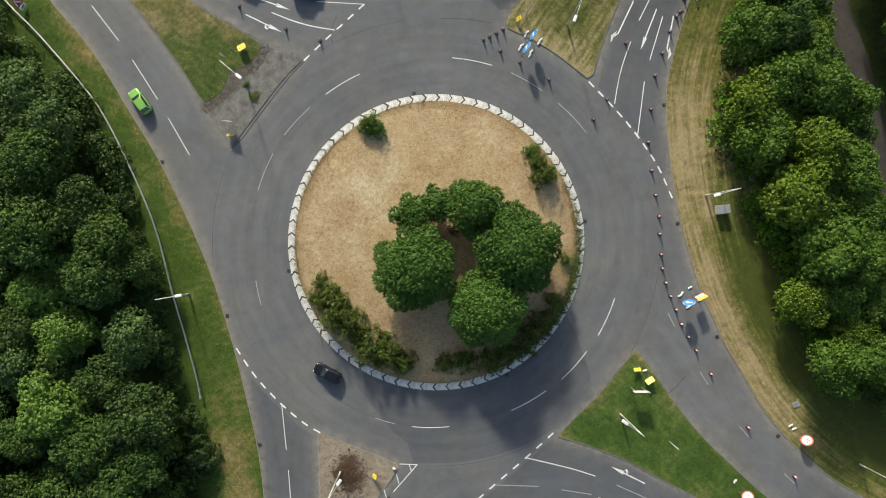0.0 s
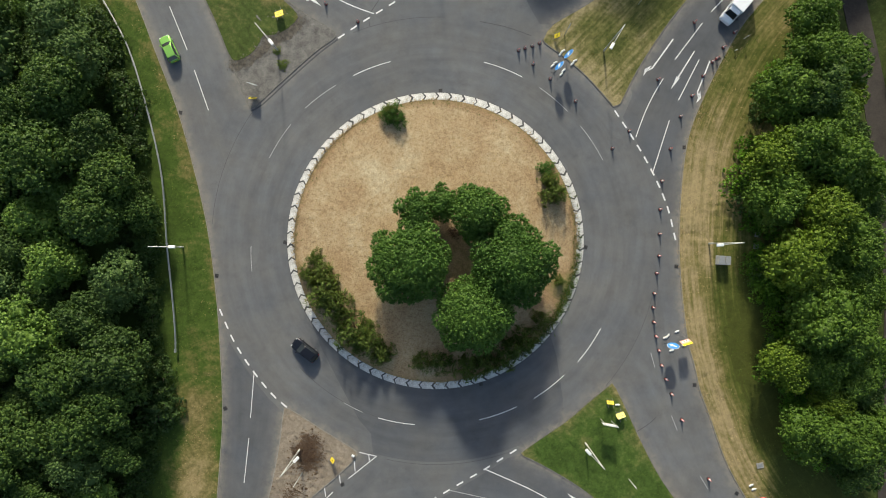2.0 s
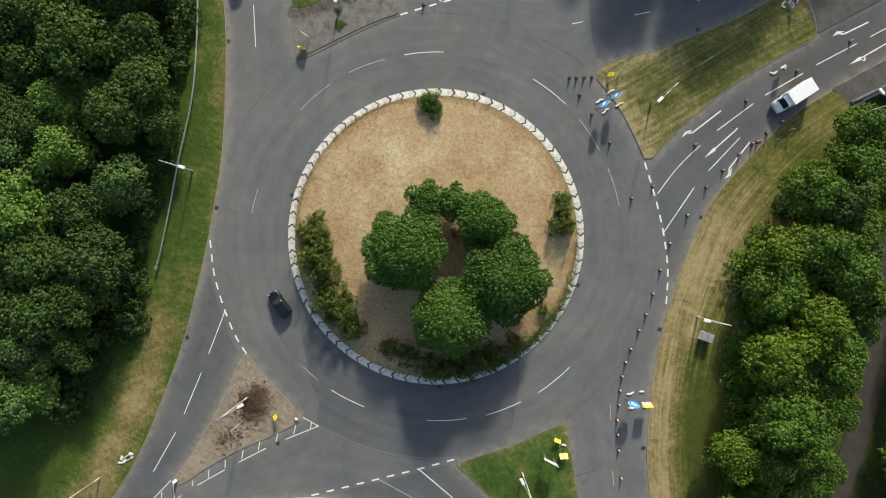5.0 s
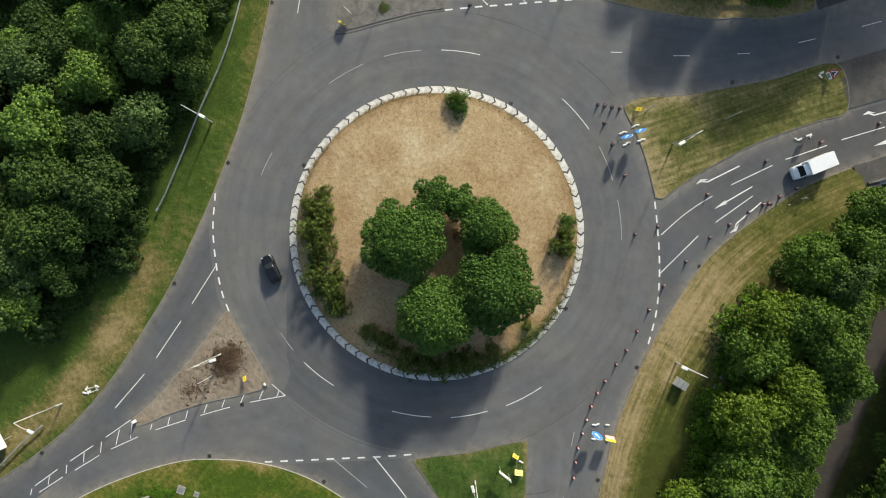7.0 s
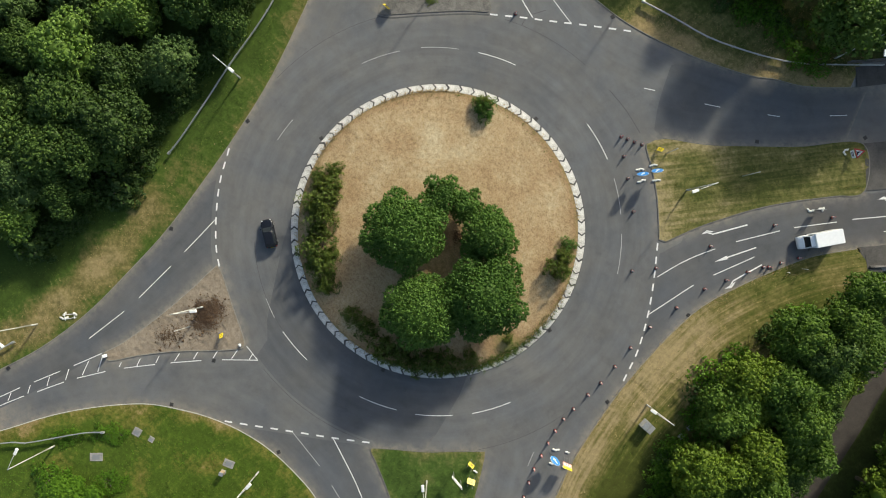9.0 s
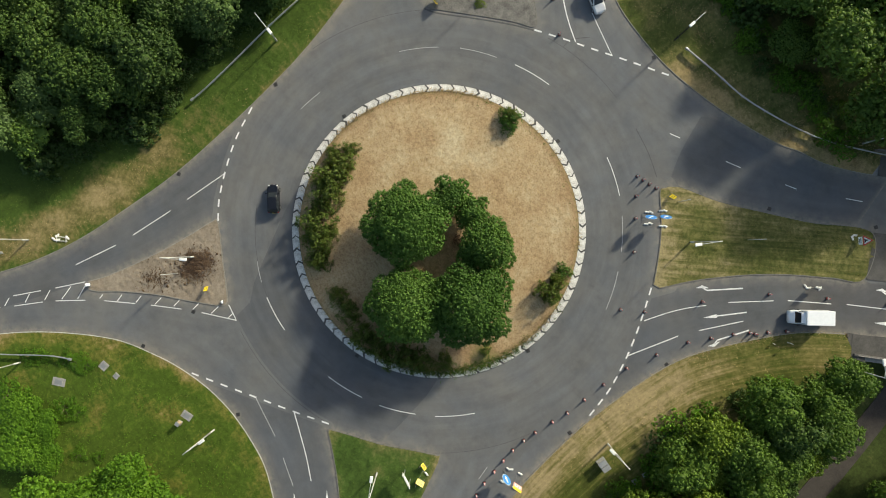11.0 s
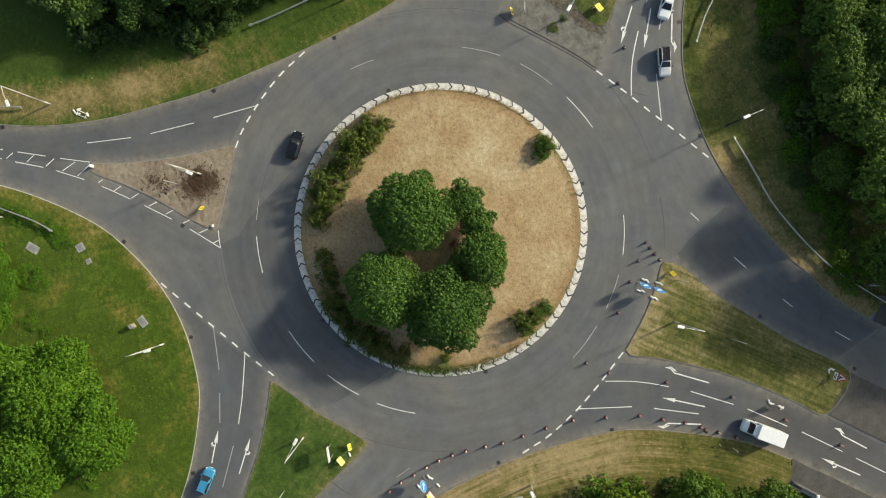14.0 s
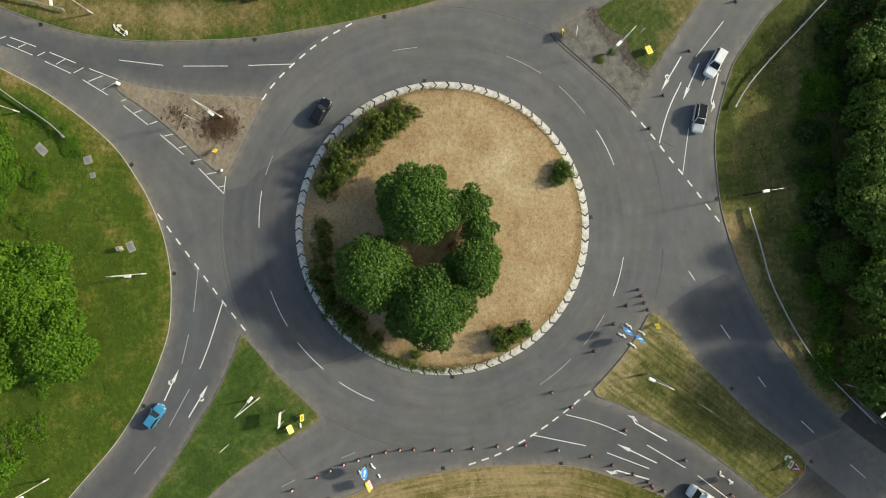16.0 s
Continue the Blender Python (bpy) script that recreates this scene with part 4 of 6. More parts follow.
def crown_shape(rs, R, tall, z0, lobes, clumps, rc, gaps=0.0, spread=0.55, core=0.52, bulge=(0.3, 0.5)):
    """Clump centres on the skin of several overlapping lobes round a core."""
    L = []
    for i in range(lobes):
        a = 2 * math.pi * (i + rs.uniform(-0.3, 0.3)) / lobes
        q = R * rs.uniform(spread - 0.14, spread + 0.14)
        L.append((q * math.cos(a), q * math.sin(a), z0 + tall * rs.uniform(0.25, 0.62), R * rs.uniform(*bulge)))
    L.append((rs.uniform(-0.08, 0.08) * R, rs.uniform(-0.08, 0.08) * R, z0 + tall * 0.56, R * core))
    for i in range(max(3, lobes // 2)):
        a = 2.4 * i + rs.uniform(-0.6, 0.6)
        L.append((0.34 * R * math.cos(a), 0.34 * R * math.sin(a), z0 + tall * rs.uniform(0.56, 0.74), R * rs.uniform(bulge[0] * 0.9, bulge[1] * 0.85)))
    L = np.array(L)
    pick = rs.choice(len(L), size=clumps * 10, p=L[:, 3] ** 2 / (L[:, 3] ** 2).sum())
    d = rs.normal(size=(len(pick), 3))
    d[:, 2] = np.abs(d[:, 2]) * np.where(rs.uniform(size=len(d)) < 0.82, 1, -0.7)
    d /= np.linalg.norm(d, axis=1)[:, None]
    p = L[pick, :3] + d * (L[pick, 3] * rs.uniform(0.86, 1.12, len(pick)))[:, None]
    keep = np.ones(len(p), bool)
    for k in range(len(L)):
        keep &= (np.linalg.norm(p - L[k, :3], axis=1) > L[k, 3] * 0.84) | (pick == k)
    keep &= p[:, 2] > z0 - 0.1 * tall
    if gaps:
        f = np.sin(p[:, 0] * 1.3 + 1) * np.sin(p[:, 1] * 1.1 + 2) * np.sin(p[:, 2] * 1.2)
        keep &= f < 0.55 - gaps
    p, d = p[keep], d[keep]
    took = []
    for i in range(len(p)):
        if len(took) >= clumps:
            break
        if not took or np.min(np.sum((p[took] - p[i]) ** 2, axis=1)) > (1.12 * rc) ** 2:
            took.append(i)
    p, d = p[took], d[took]
    return p, d, rc * rs.uniform(0.7, 1.3, len(p)), L


def tree_thing(seed, R, height, leaf, label, lobes=7, clumps=420, per=9, rc=0.42, size=0.3, gaps=0.0, category="tree", group="", bole=0.28, spread=0.55, core=0.52, bulge=(0.3, 0.5)):
    rs = np.random.RandomState(seed)
    z0 = height * bole
    tall = height - z0
    p, d, r, L = crown_shape(rs, R, tall, z0, lobes, clumps, rc, gaps, spread, core, bulge)
    root = thing("tree", label, category, group)
    V, F = leaf_cloud(rs, p, d, r, per, size)
    ob = new("crown", quads_mesh("crown", V, F, leaf))
    ob.parent = root
    V, F = puffs(rs, p, r * 0.7)
    ob = new("leaf_clumps", quads_mesh("leaf_clumps", V, F, leaf, True))
    ob.parent = root
    # the dense inner leaf mass of each limb
    bm = bmesh.new()
    for x, y, z, rr in L:
        got = bmesh.ops.create_icosphere(bm, subdivisions=2 if rr > 0.45 * R else 1, radius=rr * (0.72 - gaps * 0.6), matrix=Matrix.Translation((x, y, z)))
        for v in got["verts"]:
            v.co += Vector(rs.normal(size=3)) * rr * 0.04
    part("inner_foliage", bm, leaf, root, smooth=True)
    bm = bmesh.new()
    tr = 0.05 * R + 0.04
    add_tube(bm, (0, 0, -0.4), (0, 0, z0 * 0.5), tr * 1.35, tr, 9)
    add_tube(bm, (0, 0, z0 * 0.5), (0.1, 0.05, z0 + tall * 0.3), tr, tr * 0.7, 9)
    for x, y, z, rr in L:
        add_tube(bm, (0.05, 0.03, z0 * 0.8), (x * 0.55, y * 0.55, z0 + (z - z0) * 0.6), tr * 0.5, tr * 0.3, 6)
        add_tube(bm, (x * 0.55, y * 0.55, z0 + (z - z0) * 0.6), (x, y, z), tr * 0.3, 0.03, 6)
    part("trunk", bm, M["bark"], root)
    return root


def shrub_thing(seed, R, h, leaf, label, clumps=110, per=8, size=0.18, rc=0.26, group="", name="shrub"):
    rs = np.random.RandomState(seed)
    d = rs.normal(size=(clumps, 3))
    d[:, 2] = np.abs(d[:, 2])
    d /= np.linalg.norm(d, axis=1)[:, None]
    lob = 1 + 0.28 * np.sin(3 * np.arctan2(d[:, 1], d[:, 0]) + seed) + 0.15 * np.sin(7 * np.arctan2(d[:, 1], d[:, 0]) + 2 * seed)
    p = d * np.array([R, R, h]) * (lob * rs.uniform(0.35, 1.0, clumps) ** 0.6)[:, None]
    root = thing(name, label, "shrub", group)
    V, F = leaf_cloud(rs, p, d, rc * rs.uniform(0.6, 1.3, clumps), per, size)
    ob = new("crown", quads_mesh("crown", V, F, leaf))
    ob.parent = root
    bm = bmesh.new()
    for i in range(6):
        a = i * 1.05 + seed
        add_tube(bm, (0, 0, -0.2), (0.6 * R * math.cos(a), 0.6 * R * math.sin(a), h * 0.8), 0.05, 0.012, 5)
    part("stem", bm, M["bark"], root)
    return root


def isle_z(x, y):
    return float(dome(np.array([x]), np.array([y]))[0]) - 0.05


# the trees of the central island
for seed, x, y, R, h, leaf, gaps, lab in ((11, -2.8, -3.5, 6.1, 8.2, "leaf_isle", 0, "broad dark green tree with a dense rounded crown"), (12, 11.4, -0.5, 6.0, 9.0, "leaf_isle", 0, "largest dark green tree, its crown lumpy and dense"),
                                         (13, 7.1, -8.8, 5.9, 8.2, "leaf_isle2", 0, "fresh green rounded tree at the cluster's edge"), (14, 5.1, 5.0, 4.35, 6.8, "leaf_isle2", 0, "small rounded green tree on dry grass"),
                                         (15, -3.3, 4.1, 2.9, 6.0, "leaf_isle", 0.1, "small open-crowned dark tree showing its trunk"), (16, 0.0, 5.6, 2.4, 5.6, "leaf_isle", 0.1, "slender dark green tree beside another small one")):
    t = tree_thing(seed, R, h, M[leaf], lab, lobes=12 if R > 3 else 6, clumps=int(46 * R * R), per=10, rc=0.31, size=0.23, gaps=gaps, group="trees on the central island", bole=0.16, spread=0.62, core=0.66 if R > 3 else 0.55, bulge=(0.25, 0.38) if R > 3 else (0.35, 0.5))
    t.matrix_basis = pose(x, y, isle_z(x, y))

shrubs = [shrub_thing(30 + i, 1.0, 0.75, M[leaf], lab, clumps=100 if i > 2 else 170, per=9 if i > 2 else 14, size=0.14 if i > 2 else 0.11, rc=0.24 if i > 2 else 0.2, group="shrubs") for i, (leaf, lab) in enumerate((("leaf_shrub", "ragged olive-green shrub on dry grass"), ("leaf_shrub", "spreading olive shrub with thin twigs"), ("leaf_isle", "small dark evergreen bush on the island"), ("leaf_s", "bright green bush in long grass"), ("leaf_dead", "withered brown shrub with dead leaves")))]
shrubs.append(shrub_thing(36, 1.0, 0.8, M["leaf_dark"], "leafy undergrowth bush at the wood's edge", clumps=100, per=8, size=0.17, rc=0.26, group="shrubs"))
first = set()


def put(src, x, y, z, s, sz=None, turn=None):
    m = pose(x, y, z, 0, 0, random.uniform(0, 360) if turn is None else turn) @ Matrix.Diagonal((s, s, sz or s, 1))
    if src not in first:
        first.add(src)
        src.matrix_basis = m
        return src
    return copy_thing(src, m @ Matrix.Diagonal((*src.scale, 1)).inverted())


for k, x, y, s in ((2, -9.2, 17.0, 1.5), (0, -10.0, 17.5, 1.1), (2, 14.0, 13.4, 1.0), (0, 14.8, 11.9, 1.2), (1, 15.7, 10.2, 1.5), (2, 15.2, 11.2, 0.8), (0, -15.4, -7.6, 1.7), (1, -14.2, -10.2, 2.0), (1, -12.4, -11.6, 1.7),
                   (1, -9.2, -15.0, 2.0), (0, -6.8, -16.2, 1.8), (1, -4.4, -17.2, 1.2), (0, 1.2, -17.6, 1.3), (1, 4.0, -17.2, 1.3), (0, 10.4, -16.2, 1.7), (1, 13.0, -13.8, 1.8), (0, 15.6, -11.4, 1.8), (0, 17.2, -8.4, 1.2),
                   (1, 7.6, -17.2, 1.5), (4, 2.6, 1.8, 0.9), (0, 18.9, -2.4, 0.7), (0, -16.8, -5.6, 1.1),
                   (0, -16.7, -8.8, 1.0), (1, -14.4, -11.6, 1.2), (0, -11.3, -13.9, 1.3), (1, -8.4, -16.8, 1.1), (0, -4.8, -17.9, 1.2), (1, -17.8, -7.8, 0.8), (0, -7.5, -13.7, 0.9)):
    put(shrubs[k], x, y, isle_z(x, y), s * (1.1, 1.3, 1.2, 1, 1)[k], s * (1.9, 2.2, 1.5, 1, 0.6)[k])

# woodland: a few grown forms of several species, repeated with other sizes and turns
kinds = {}
for key, lab, specs in (("w", "broadleaf tree in a dense roadside wood", ((41, 0.0, 9, "leaf_w", "mature mid-green", 0.57), (42, 0.0, 8, "leaf_bright", "pale bright green", 0.59), (43, 0.12, 8, "leaf_grey", "dull grey-green", 0.6), (44, 0.0, 9, "leaf_dark", "very dark green", 0.57), (45, 0.22, 7, "leaf_w", "thin-crowned olive", 0.62))),
                        ("e", "maple-like tree in a roadside belt", ((51, 0.0, 10, "leaf_e", "yellow-green", 0.54), (52, 0.0, 9, "leaf_e", "dense yellow-green", 0.57), (53, 0.08, 9, "leaf_e2", "lime-tinged", 0.59), (54, 0.05, 8, "leaf_w", "darker green", 0.59))),
                        ("n", "broadleaf tree in the shaded wood", ((61, 0.1, 8, "leaf_n", "dark green", 0.59), (62, 0.0, 9, "leaf_n", "dense dark green", 0.57))), ("s", "full-crowned summer tree", ((71, 0.0, 10, "leaf_s", "bright green", 0.54), (72, 0.0, 9, "leaf_s", "fresh bright green", 0.57)))):
    kinds[key] = [tree_thing(seed, 4.3, 9.5, M[leaf], look_of + " " + lab, lobes=lb, clumps=380, per=7, rc=0.42, size=0.32, gaps=g, spread=sp, group="woodland trees") for seed, g, lb, leaf, look_of, sp in specs]
ODDS = {"w": (0.36, 0.08, 0.16, 0.26, 0.14), "e": (0.4, 0.3, 0.16, 0.14), "n": (0.5, 0.5), "s": (0.5, 0.5)}


def wood(key, poly, gap, seed, margin, base, smin=0.75, smax=1.2, fixed=(), low=None, clear=None, tall=(0.8, 1.2)):
    poly = np.array(poly, float)
    rs = np.random.RandomState(seed)
    lo, hi = poly.min(0), poly.max(0)
    took = [np.array(f[:2]) for f in fixed]
    for x, y, s, *kind in fixed:
        put(kinds[key][kind[0] if kind else rs.choice(len(ODDS[key]), p=ODDS[key])], x, y, base(x, y), s)
    cand = rs.uniform(lo, hi, (6000, 2))
    cand = cand[inside(cand, poly)]
    cand = cand[away(cand, np.r_[poly, poly[:1]]) > margin]
    for c in cand:
        if np.hypot(*c) > 84:
            continue
        if clear is not None and away(c[None], clear)[0] < 3.4:
            continue
        if all(np.hypot(*(c - q)) > gap for q in took):
            took.append(c)
            s = rs.uniform(smin, smax)
            up = s * rs.uniform(*tall)
            if low is not None:
                # younger, lower growth towards the wood's edge
                up *= min(1.0, 0.45 + away(c[None], low)[0] / 26)
            put(kinds[key][rs.choice(len(ODDS[key]), p=ODDS[key])], c[0], c[1], base(c[0], c[1]), s, up)


def verge_z(x, y):
    return VZ


def east_z(x, y):
    return min(VZ, ground_z(x, y) + 0.25)


WOOD_W = [(-78, 56), (-66, 38), (-54, 23), (-50.5, 18), (-46.6, 10.5), (-43, 2), (-40.5, -7.4), (-38.5, -14), (-36.3, -22), (-34.6, -29), (-34.2, -36), (-35, -43), (-38, -50), (-49, -57), (-77, -60), (-77, 58)]
wood("w", WOOD_W, 4.8, 7, 3.2, verge_z, 0.65, 1.15, tall=(0.7, 1.12), fixed=((-55.8, -7.4, 0.9, 1), (-52.0, -12.2, 0.95, 1), (-52.0, -22.8, 1.15, 1), (-42.6, -13.3, 0.9, 2), (-57.8, -17.0, 1.0, 2), (-55.2, 11.6, 1.1, 0), (-55.2, 1.6, 1.25, 0), (-47.4, -5.0, 1.05, 0), (-41.6, -3.4, 0.7, 4),
                                                                                  (-43.8, -34.0, 1.05, 0), (-49.6, 5.4, 0.9, 3), (-45.6, -19.2, 0.9, 3), (-47.0, -28.0, 1.1, 0)))
WOOD_E = [(48.5, 43.5), (43.5, 37.5), (42.2, 33), (41.6, 24), (42, 18), (44.4, 12), (47.6, 6.3), (49.4, -5), (53.2, -12), (57.6, -21), (63, -25.5), (70, -24), (67.5, 4), (65.5, 16), (61, 27), (56, 35), (52, 43)]
wood("e", WOOD_E, 4.6, 8, 2.2, east_z, 0.65, 1.05, tall=(0.7, 1.05), fixed=((45.8, 14.2, 0.95, 0), (53.4, 21.6, 0.95, 1), (52.8, 13.8, 0.95, 2), (49.4, 6.2, 1.05, 2), (48.2, 23.0, 1.0, 0), (44.2, 29.2, 0.95, 1), (57.8, 9.9, 0.95, 0), (54.3, -1.4, 1.1, 0), (51.3, -8.0, 0.8, 2), (59.0, -3.0, 0.9, 1), (55.9, -16.6, 0.95, 0), (46.4, 41.0, 0.85, 0), (47.4, 35.5, 0.9, 1)))
wood("e", [(79, -12), (77, 6), (73, 20), (69, 33), (63, 49), (76, 54), (88, 30), (90, -12)], 4.6, 18, 0.6, east_z, 0.8, 1.2)
EDGE_N = np.array([(-48, 69), (-38, 58.5), (-29, 56), (-23.5, 54.4), (-18, 53.6), (-12.5, 53.6), (-2.4, 54.2), (3, 55), (10, 56.4), (15, 59), (18, 63)], float)
WOOD_N = [tuple(q) for q in EDGE_N] + [(16, 78), (12, 84), (-58, 84)]
wood("n", WOOD_N, 4.7, 9, 2.6, verge_z, 0.7, 1.15, fixed=((4.4, 61.5, 1.25), (15.6, 62.6, 1.35), (19.0, 69.6, 1.35), (15.4, 71.5, 1.25), (3.6, 68.4, 1.35), (-4.4, 61.4, 1.05), (-14.5, 59.0, 0.95), (-21.0, 59.4, 0.9)), low=EDGE_N, clear=np.array([(13.2, 54.0), (11.2, 61.0), (8.6, 70.0), (6.6, 78.0)]))
# unseen trees added beyond the wood to shade the exit road and bridge
for x, y, s in ((21.0, 78, 1.35), (25.5, 86, 1.45), (31.5, 95, 1.5), (16, 85, 1.3), (37, 103, 1.5)):
    put(kinds["n"][0], x, y, east_z(x, y), s)
big_s = [tree_thing(75, 7.2, 9.5, M["leaf_s"], "broad bright green tree with a deep crown", lobes=12, clumps=1700, per=12, rc=0.36, size=0.26, spread=0.6, core=0.6, bulge=(0.26, 0.4), group="woodland trees", bole=0.14),
         tree_thing(76, 5.6, 8.6, M["leaf_s"], "rounded bright green tree beside a larger one", lobes=10, clumps=1100, per=12, rc=0.36, size=0.26, spread=0.6, core=0.6, bulge=(0.26, 0.4), group="woodland trees", bole=0.14)]
put(big_s[0], 13.2, -57.6, VZ, 1.0)
put(big_s[1], 20.5, -53.4, VZ, 1.0)
put(big_s[1], 21.6, -61.4, VZ, 1.05)
wood("s", [(14, -66), (26, -64), (28, -74), (2, -74), (4, -64)], 6.5, 10, 2.5, verge_z, 0.8, 1.1, fixed=((8.6, -66, 1.2),))
for x, y, s in ((40, -61.5, 0.8), (46, -66, 0.9), (-6.2, -66.2, 0.75), (-2.4, -64.6, 0.62), (33, -70, 0.9), (-2.2, -69.4, 0.9), (1.2, -66.6, 0.66)):
    put(kinds["s"][0], x, y, VZ, s, s * (0.4 if x < 10 else 1.0))


def scatter_in(poly, n, rs):
    poly = np.array(poly, float)
    c = rs.uniform(poly.min(0), poly.max(0), (n * 4, 2))
    return c[inside(c, poly)][:n]


# undergrowth along the wood's edges
rs = np.random.RandomState(21)
for line, k, n, out in ((spline([(-54, 22), (-48.5, 11), (-44.6, 0), (-42, -10), (-39.6, -18), (-37, -24), (-35.4, -30), (-35.6, -40), (-38.6, -48)]), 5, 70, 2.6), (spline([(45.4, 37), (44, 24), (46, 12), (50, 0), (54.6, -10), (59.6, -20)]), 3, 30, 2.0),
                        (spline([(-36, 57.4), (-24, 54.8), (-13, 54.2), (-2, 55.2), (9, 57.6), (16, 60.6)]), 3, 54, 5.0)):
    for i in range(n):
        q = line[rs.randint(len(line))] + rs.uniform(-1, 1, size=2) * out * 0.4
        put(shrubs[rs.choice([k, k, k, 5])], q[0], q[1], VZ if q[0] < 45 else east_z(*q), rs.uniform(1.1, 1.9 if q[1] > 48 else 2.6))
for poly, k, n in ((WOOD_W, 5, 56), (WOOD_E, 3, 24), (WOOD_N, 5, 26)):
    c = scatter_in(poly, n, rs)
    for q in c:
        put(shrubs[rs.choice([k, k, 5])], q[0], q[1], VZ if q[0] < 45 else east_z(*q), rs.uniform(2.0, 3.6))
for x, y, s in ((-12.8, -62.2, 1.3), (-11.8, -60.4, 1.2), (-9.7, -57.5, 1.3), (-8.8, -56.3, 1.5), (-7.7, -55.4, 1.3), (-2.2, -60.0, 1.2), (-3.6, -61.4, 1.8), (-9.4, -67.4, 2.6), (3.4, -62.6, 1.2), (5.2, -60.4, 1.0), (27, -58, 2.2), (34, -58, 2.0), (37, -62, 3.0)):
    put(shrubs[3], x, y, VZ, s, s * 0.42)
put(shrubs[0], -26.8, 21.6, VZ, 0.8, 0.35)
put(shrubs[0], -28.0, 23.4, VZ, 0.6, 0.3)
put(shrubs[3], 17, 58.4, VZ, 2.4)
put(shrubs[3], 14.6, 57.4, VZ, 1.8)
# the dead bush on the splitter island
for x, y, s in ((-13.2, -32.8, 1.3), (-12.6, -34.4, 1.1), (-14.2, -34.0, 0.9), (-12.4, -36.2, 0.6)):
    put(shrubs[4], x, y, VZ, s, s * 0.25)


# low weeds in the south verge
rs = np.random.RandomState(77)
c = rs.uniform((-14, -75), (46, -41), (4500, 2))
f = np.sin(c[:, 0] * 0.42 + 1.3) * np.sin(c[:, 1] * 0.5 + 0.4) + 0.5 * np.sin(c[:, 0] * 1.3) * np.sin(c[:, 1] * 1.1 + 2)
c = c[inside(c, np.r_[K4, [(112, -150), (-49, -150)]]) & (away(c, K4) > 4.5) & (f > -0.1 + rs.uniform(-0.4, 0.4, len(c)))]
k = len(c)
up = np.tile((0.0, 0.0, 1.0), (k, 1))
for sel, key, nm, lab in ((np.arange(k) % 9 > 0, "leaf_s", "weed", "low leafy weeds in long grass"), (np.arange(k) % 9 == 0, "leaf_shrub", "weed", "dry olive weeds in long grass")):
    V, F = leaf_cloud(rs, np.c_[c[sel], np.full(sel.sum(), VZ + 0.05)], up[sel], rs.uniform(0.06, 0.2, sel.sum()), 6, 0.13)
    tagged(new(nm, quads_mesh(nm, V, F, M[key])), lab, "weeds", "", "stuff")


# ---- tufts of grass and litter
def tufts(name, xy, z, mat, h, w, label, seed=1, lean=0.5):
    rs = np.random.RandomState(seed)
    k = 4
    n = len(xy) * k
    c = np.repeat(np.c_[xy, z], k, 0) + np.c_[rs.normal(size=(n, 2)) * w * 0.7, np.zeros(n)]
    a = rs.uniform(0, 2 * np.pi, n)
    t = np.c_[np.cos(a), np.sin(a), np.zeros(n)] * (w * rs.uniform(0.2, 0.45, n))[:, None]
    top = c + np.c_[rs.normal(size=(n, 2)) * h * lean, h * rs.uniform(0.5, 1.2, n)]
    V = np.stack([c - t, c + t, top], 1).reshape(-1, 3)
    ob = new(name, quads_mesh(name, V, np.arange(n * 3).reshape(n, 3), mat))
    return tagged(ob, label, "grass", "", "stuff")


def scatter(poly, n, seed, keep=None):
    poly = np.array(poly, float)
    rs = np.random.RandomState(seed)
    c = rs.uniform(poly.min(0), poly.max(0), (n, 2))
    c = c[inside(c, poly)]
    if keep is not None:
        c = c[rs.uniform(size=len(c)) < keep(c)]
    return c


g = scatter(ring_in * 0.985, 11000, 1)
tufts("dry_grass", g, dome(g[:, 0], g[:, 1]) - 0.02, M["blade_dry"], 0.06, 0.2, "short tufts of parched straw-coloured grass", 1, 1.0)
g = scatter(ring_in * 0.99, 3000, 2, lambda p: np.clip(np.hypot(p[:, 0], p[:, 1]) - 19.2, 0.0, 1) * 0.6)
tufts("green_grass", g, dome(g[:, 0], g[:, 1]) - 0.02, M["blade_green"], 0.14, 0.2, "sparse green weeds in the dry island", 2, 0.8)
rs = np.random.RandomState(91)
a, r = rs.uniform(0, 2 * np.pi, 2600), rs.normal(20.72, 0.16, 2600)
thick = np.clip(0.25 + 0.9 * np.sin(a * 5 + 1) * np.sin(a * 3 + 0.4), 0.05, 1) > rs.uniform(size=2600)
g = np.c_[r * np.cos(a), 0.1 + r * np.sin(a)][thick]
tufts("dry_grass", g, np.full(len(g), 0.2), M["blade_dry"], 0.12, 0.2, "dry grass spilling over the chevron kerb", 9, 1.2)
a, r = rs.normal(-0.35, 0.3, 900), rs.normal(20.9, 0.35, 900)
g = np.c_[r * np.cos(a), 0.1 + r * np.sin(a)]
tufts("green_grass", g, np.full(len(g), 0.2), M["blade_green"], 0.15, 0.2, "weeds growing over the chevron kerb", 10, 1.0)
line = k3v[(k3v[:, 1] > -30) & (k3v[:, 1] < 46)]
g = line[rs.randint(len(line), size=1500)] + rs.normal(size=(1500, 2)) * 0.2 + (0.25, 0.0)
tufts("dry_grass", g, np.full(len(g), 0.07), M["blade_dry"], 0.025, 0.16, "bleached cut grass lying along the kerb", 12, 1.2)
cells = [((-75, -140), (-24, 130), lambda p: (away(p, K1) < 13), "verge_w"), ((33, -60), (62, 47), lambda p: (away(p, k3v) < 11), "verge_e"), ((-60, 39), (22, 75), lambda p: (away(p, k2v) < 12), "verge_n"), ((-50, -80), (60, -39), lambda p: (away(p, K4) < 30), "verge_s")]
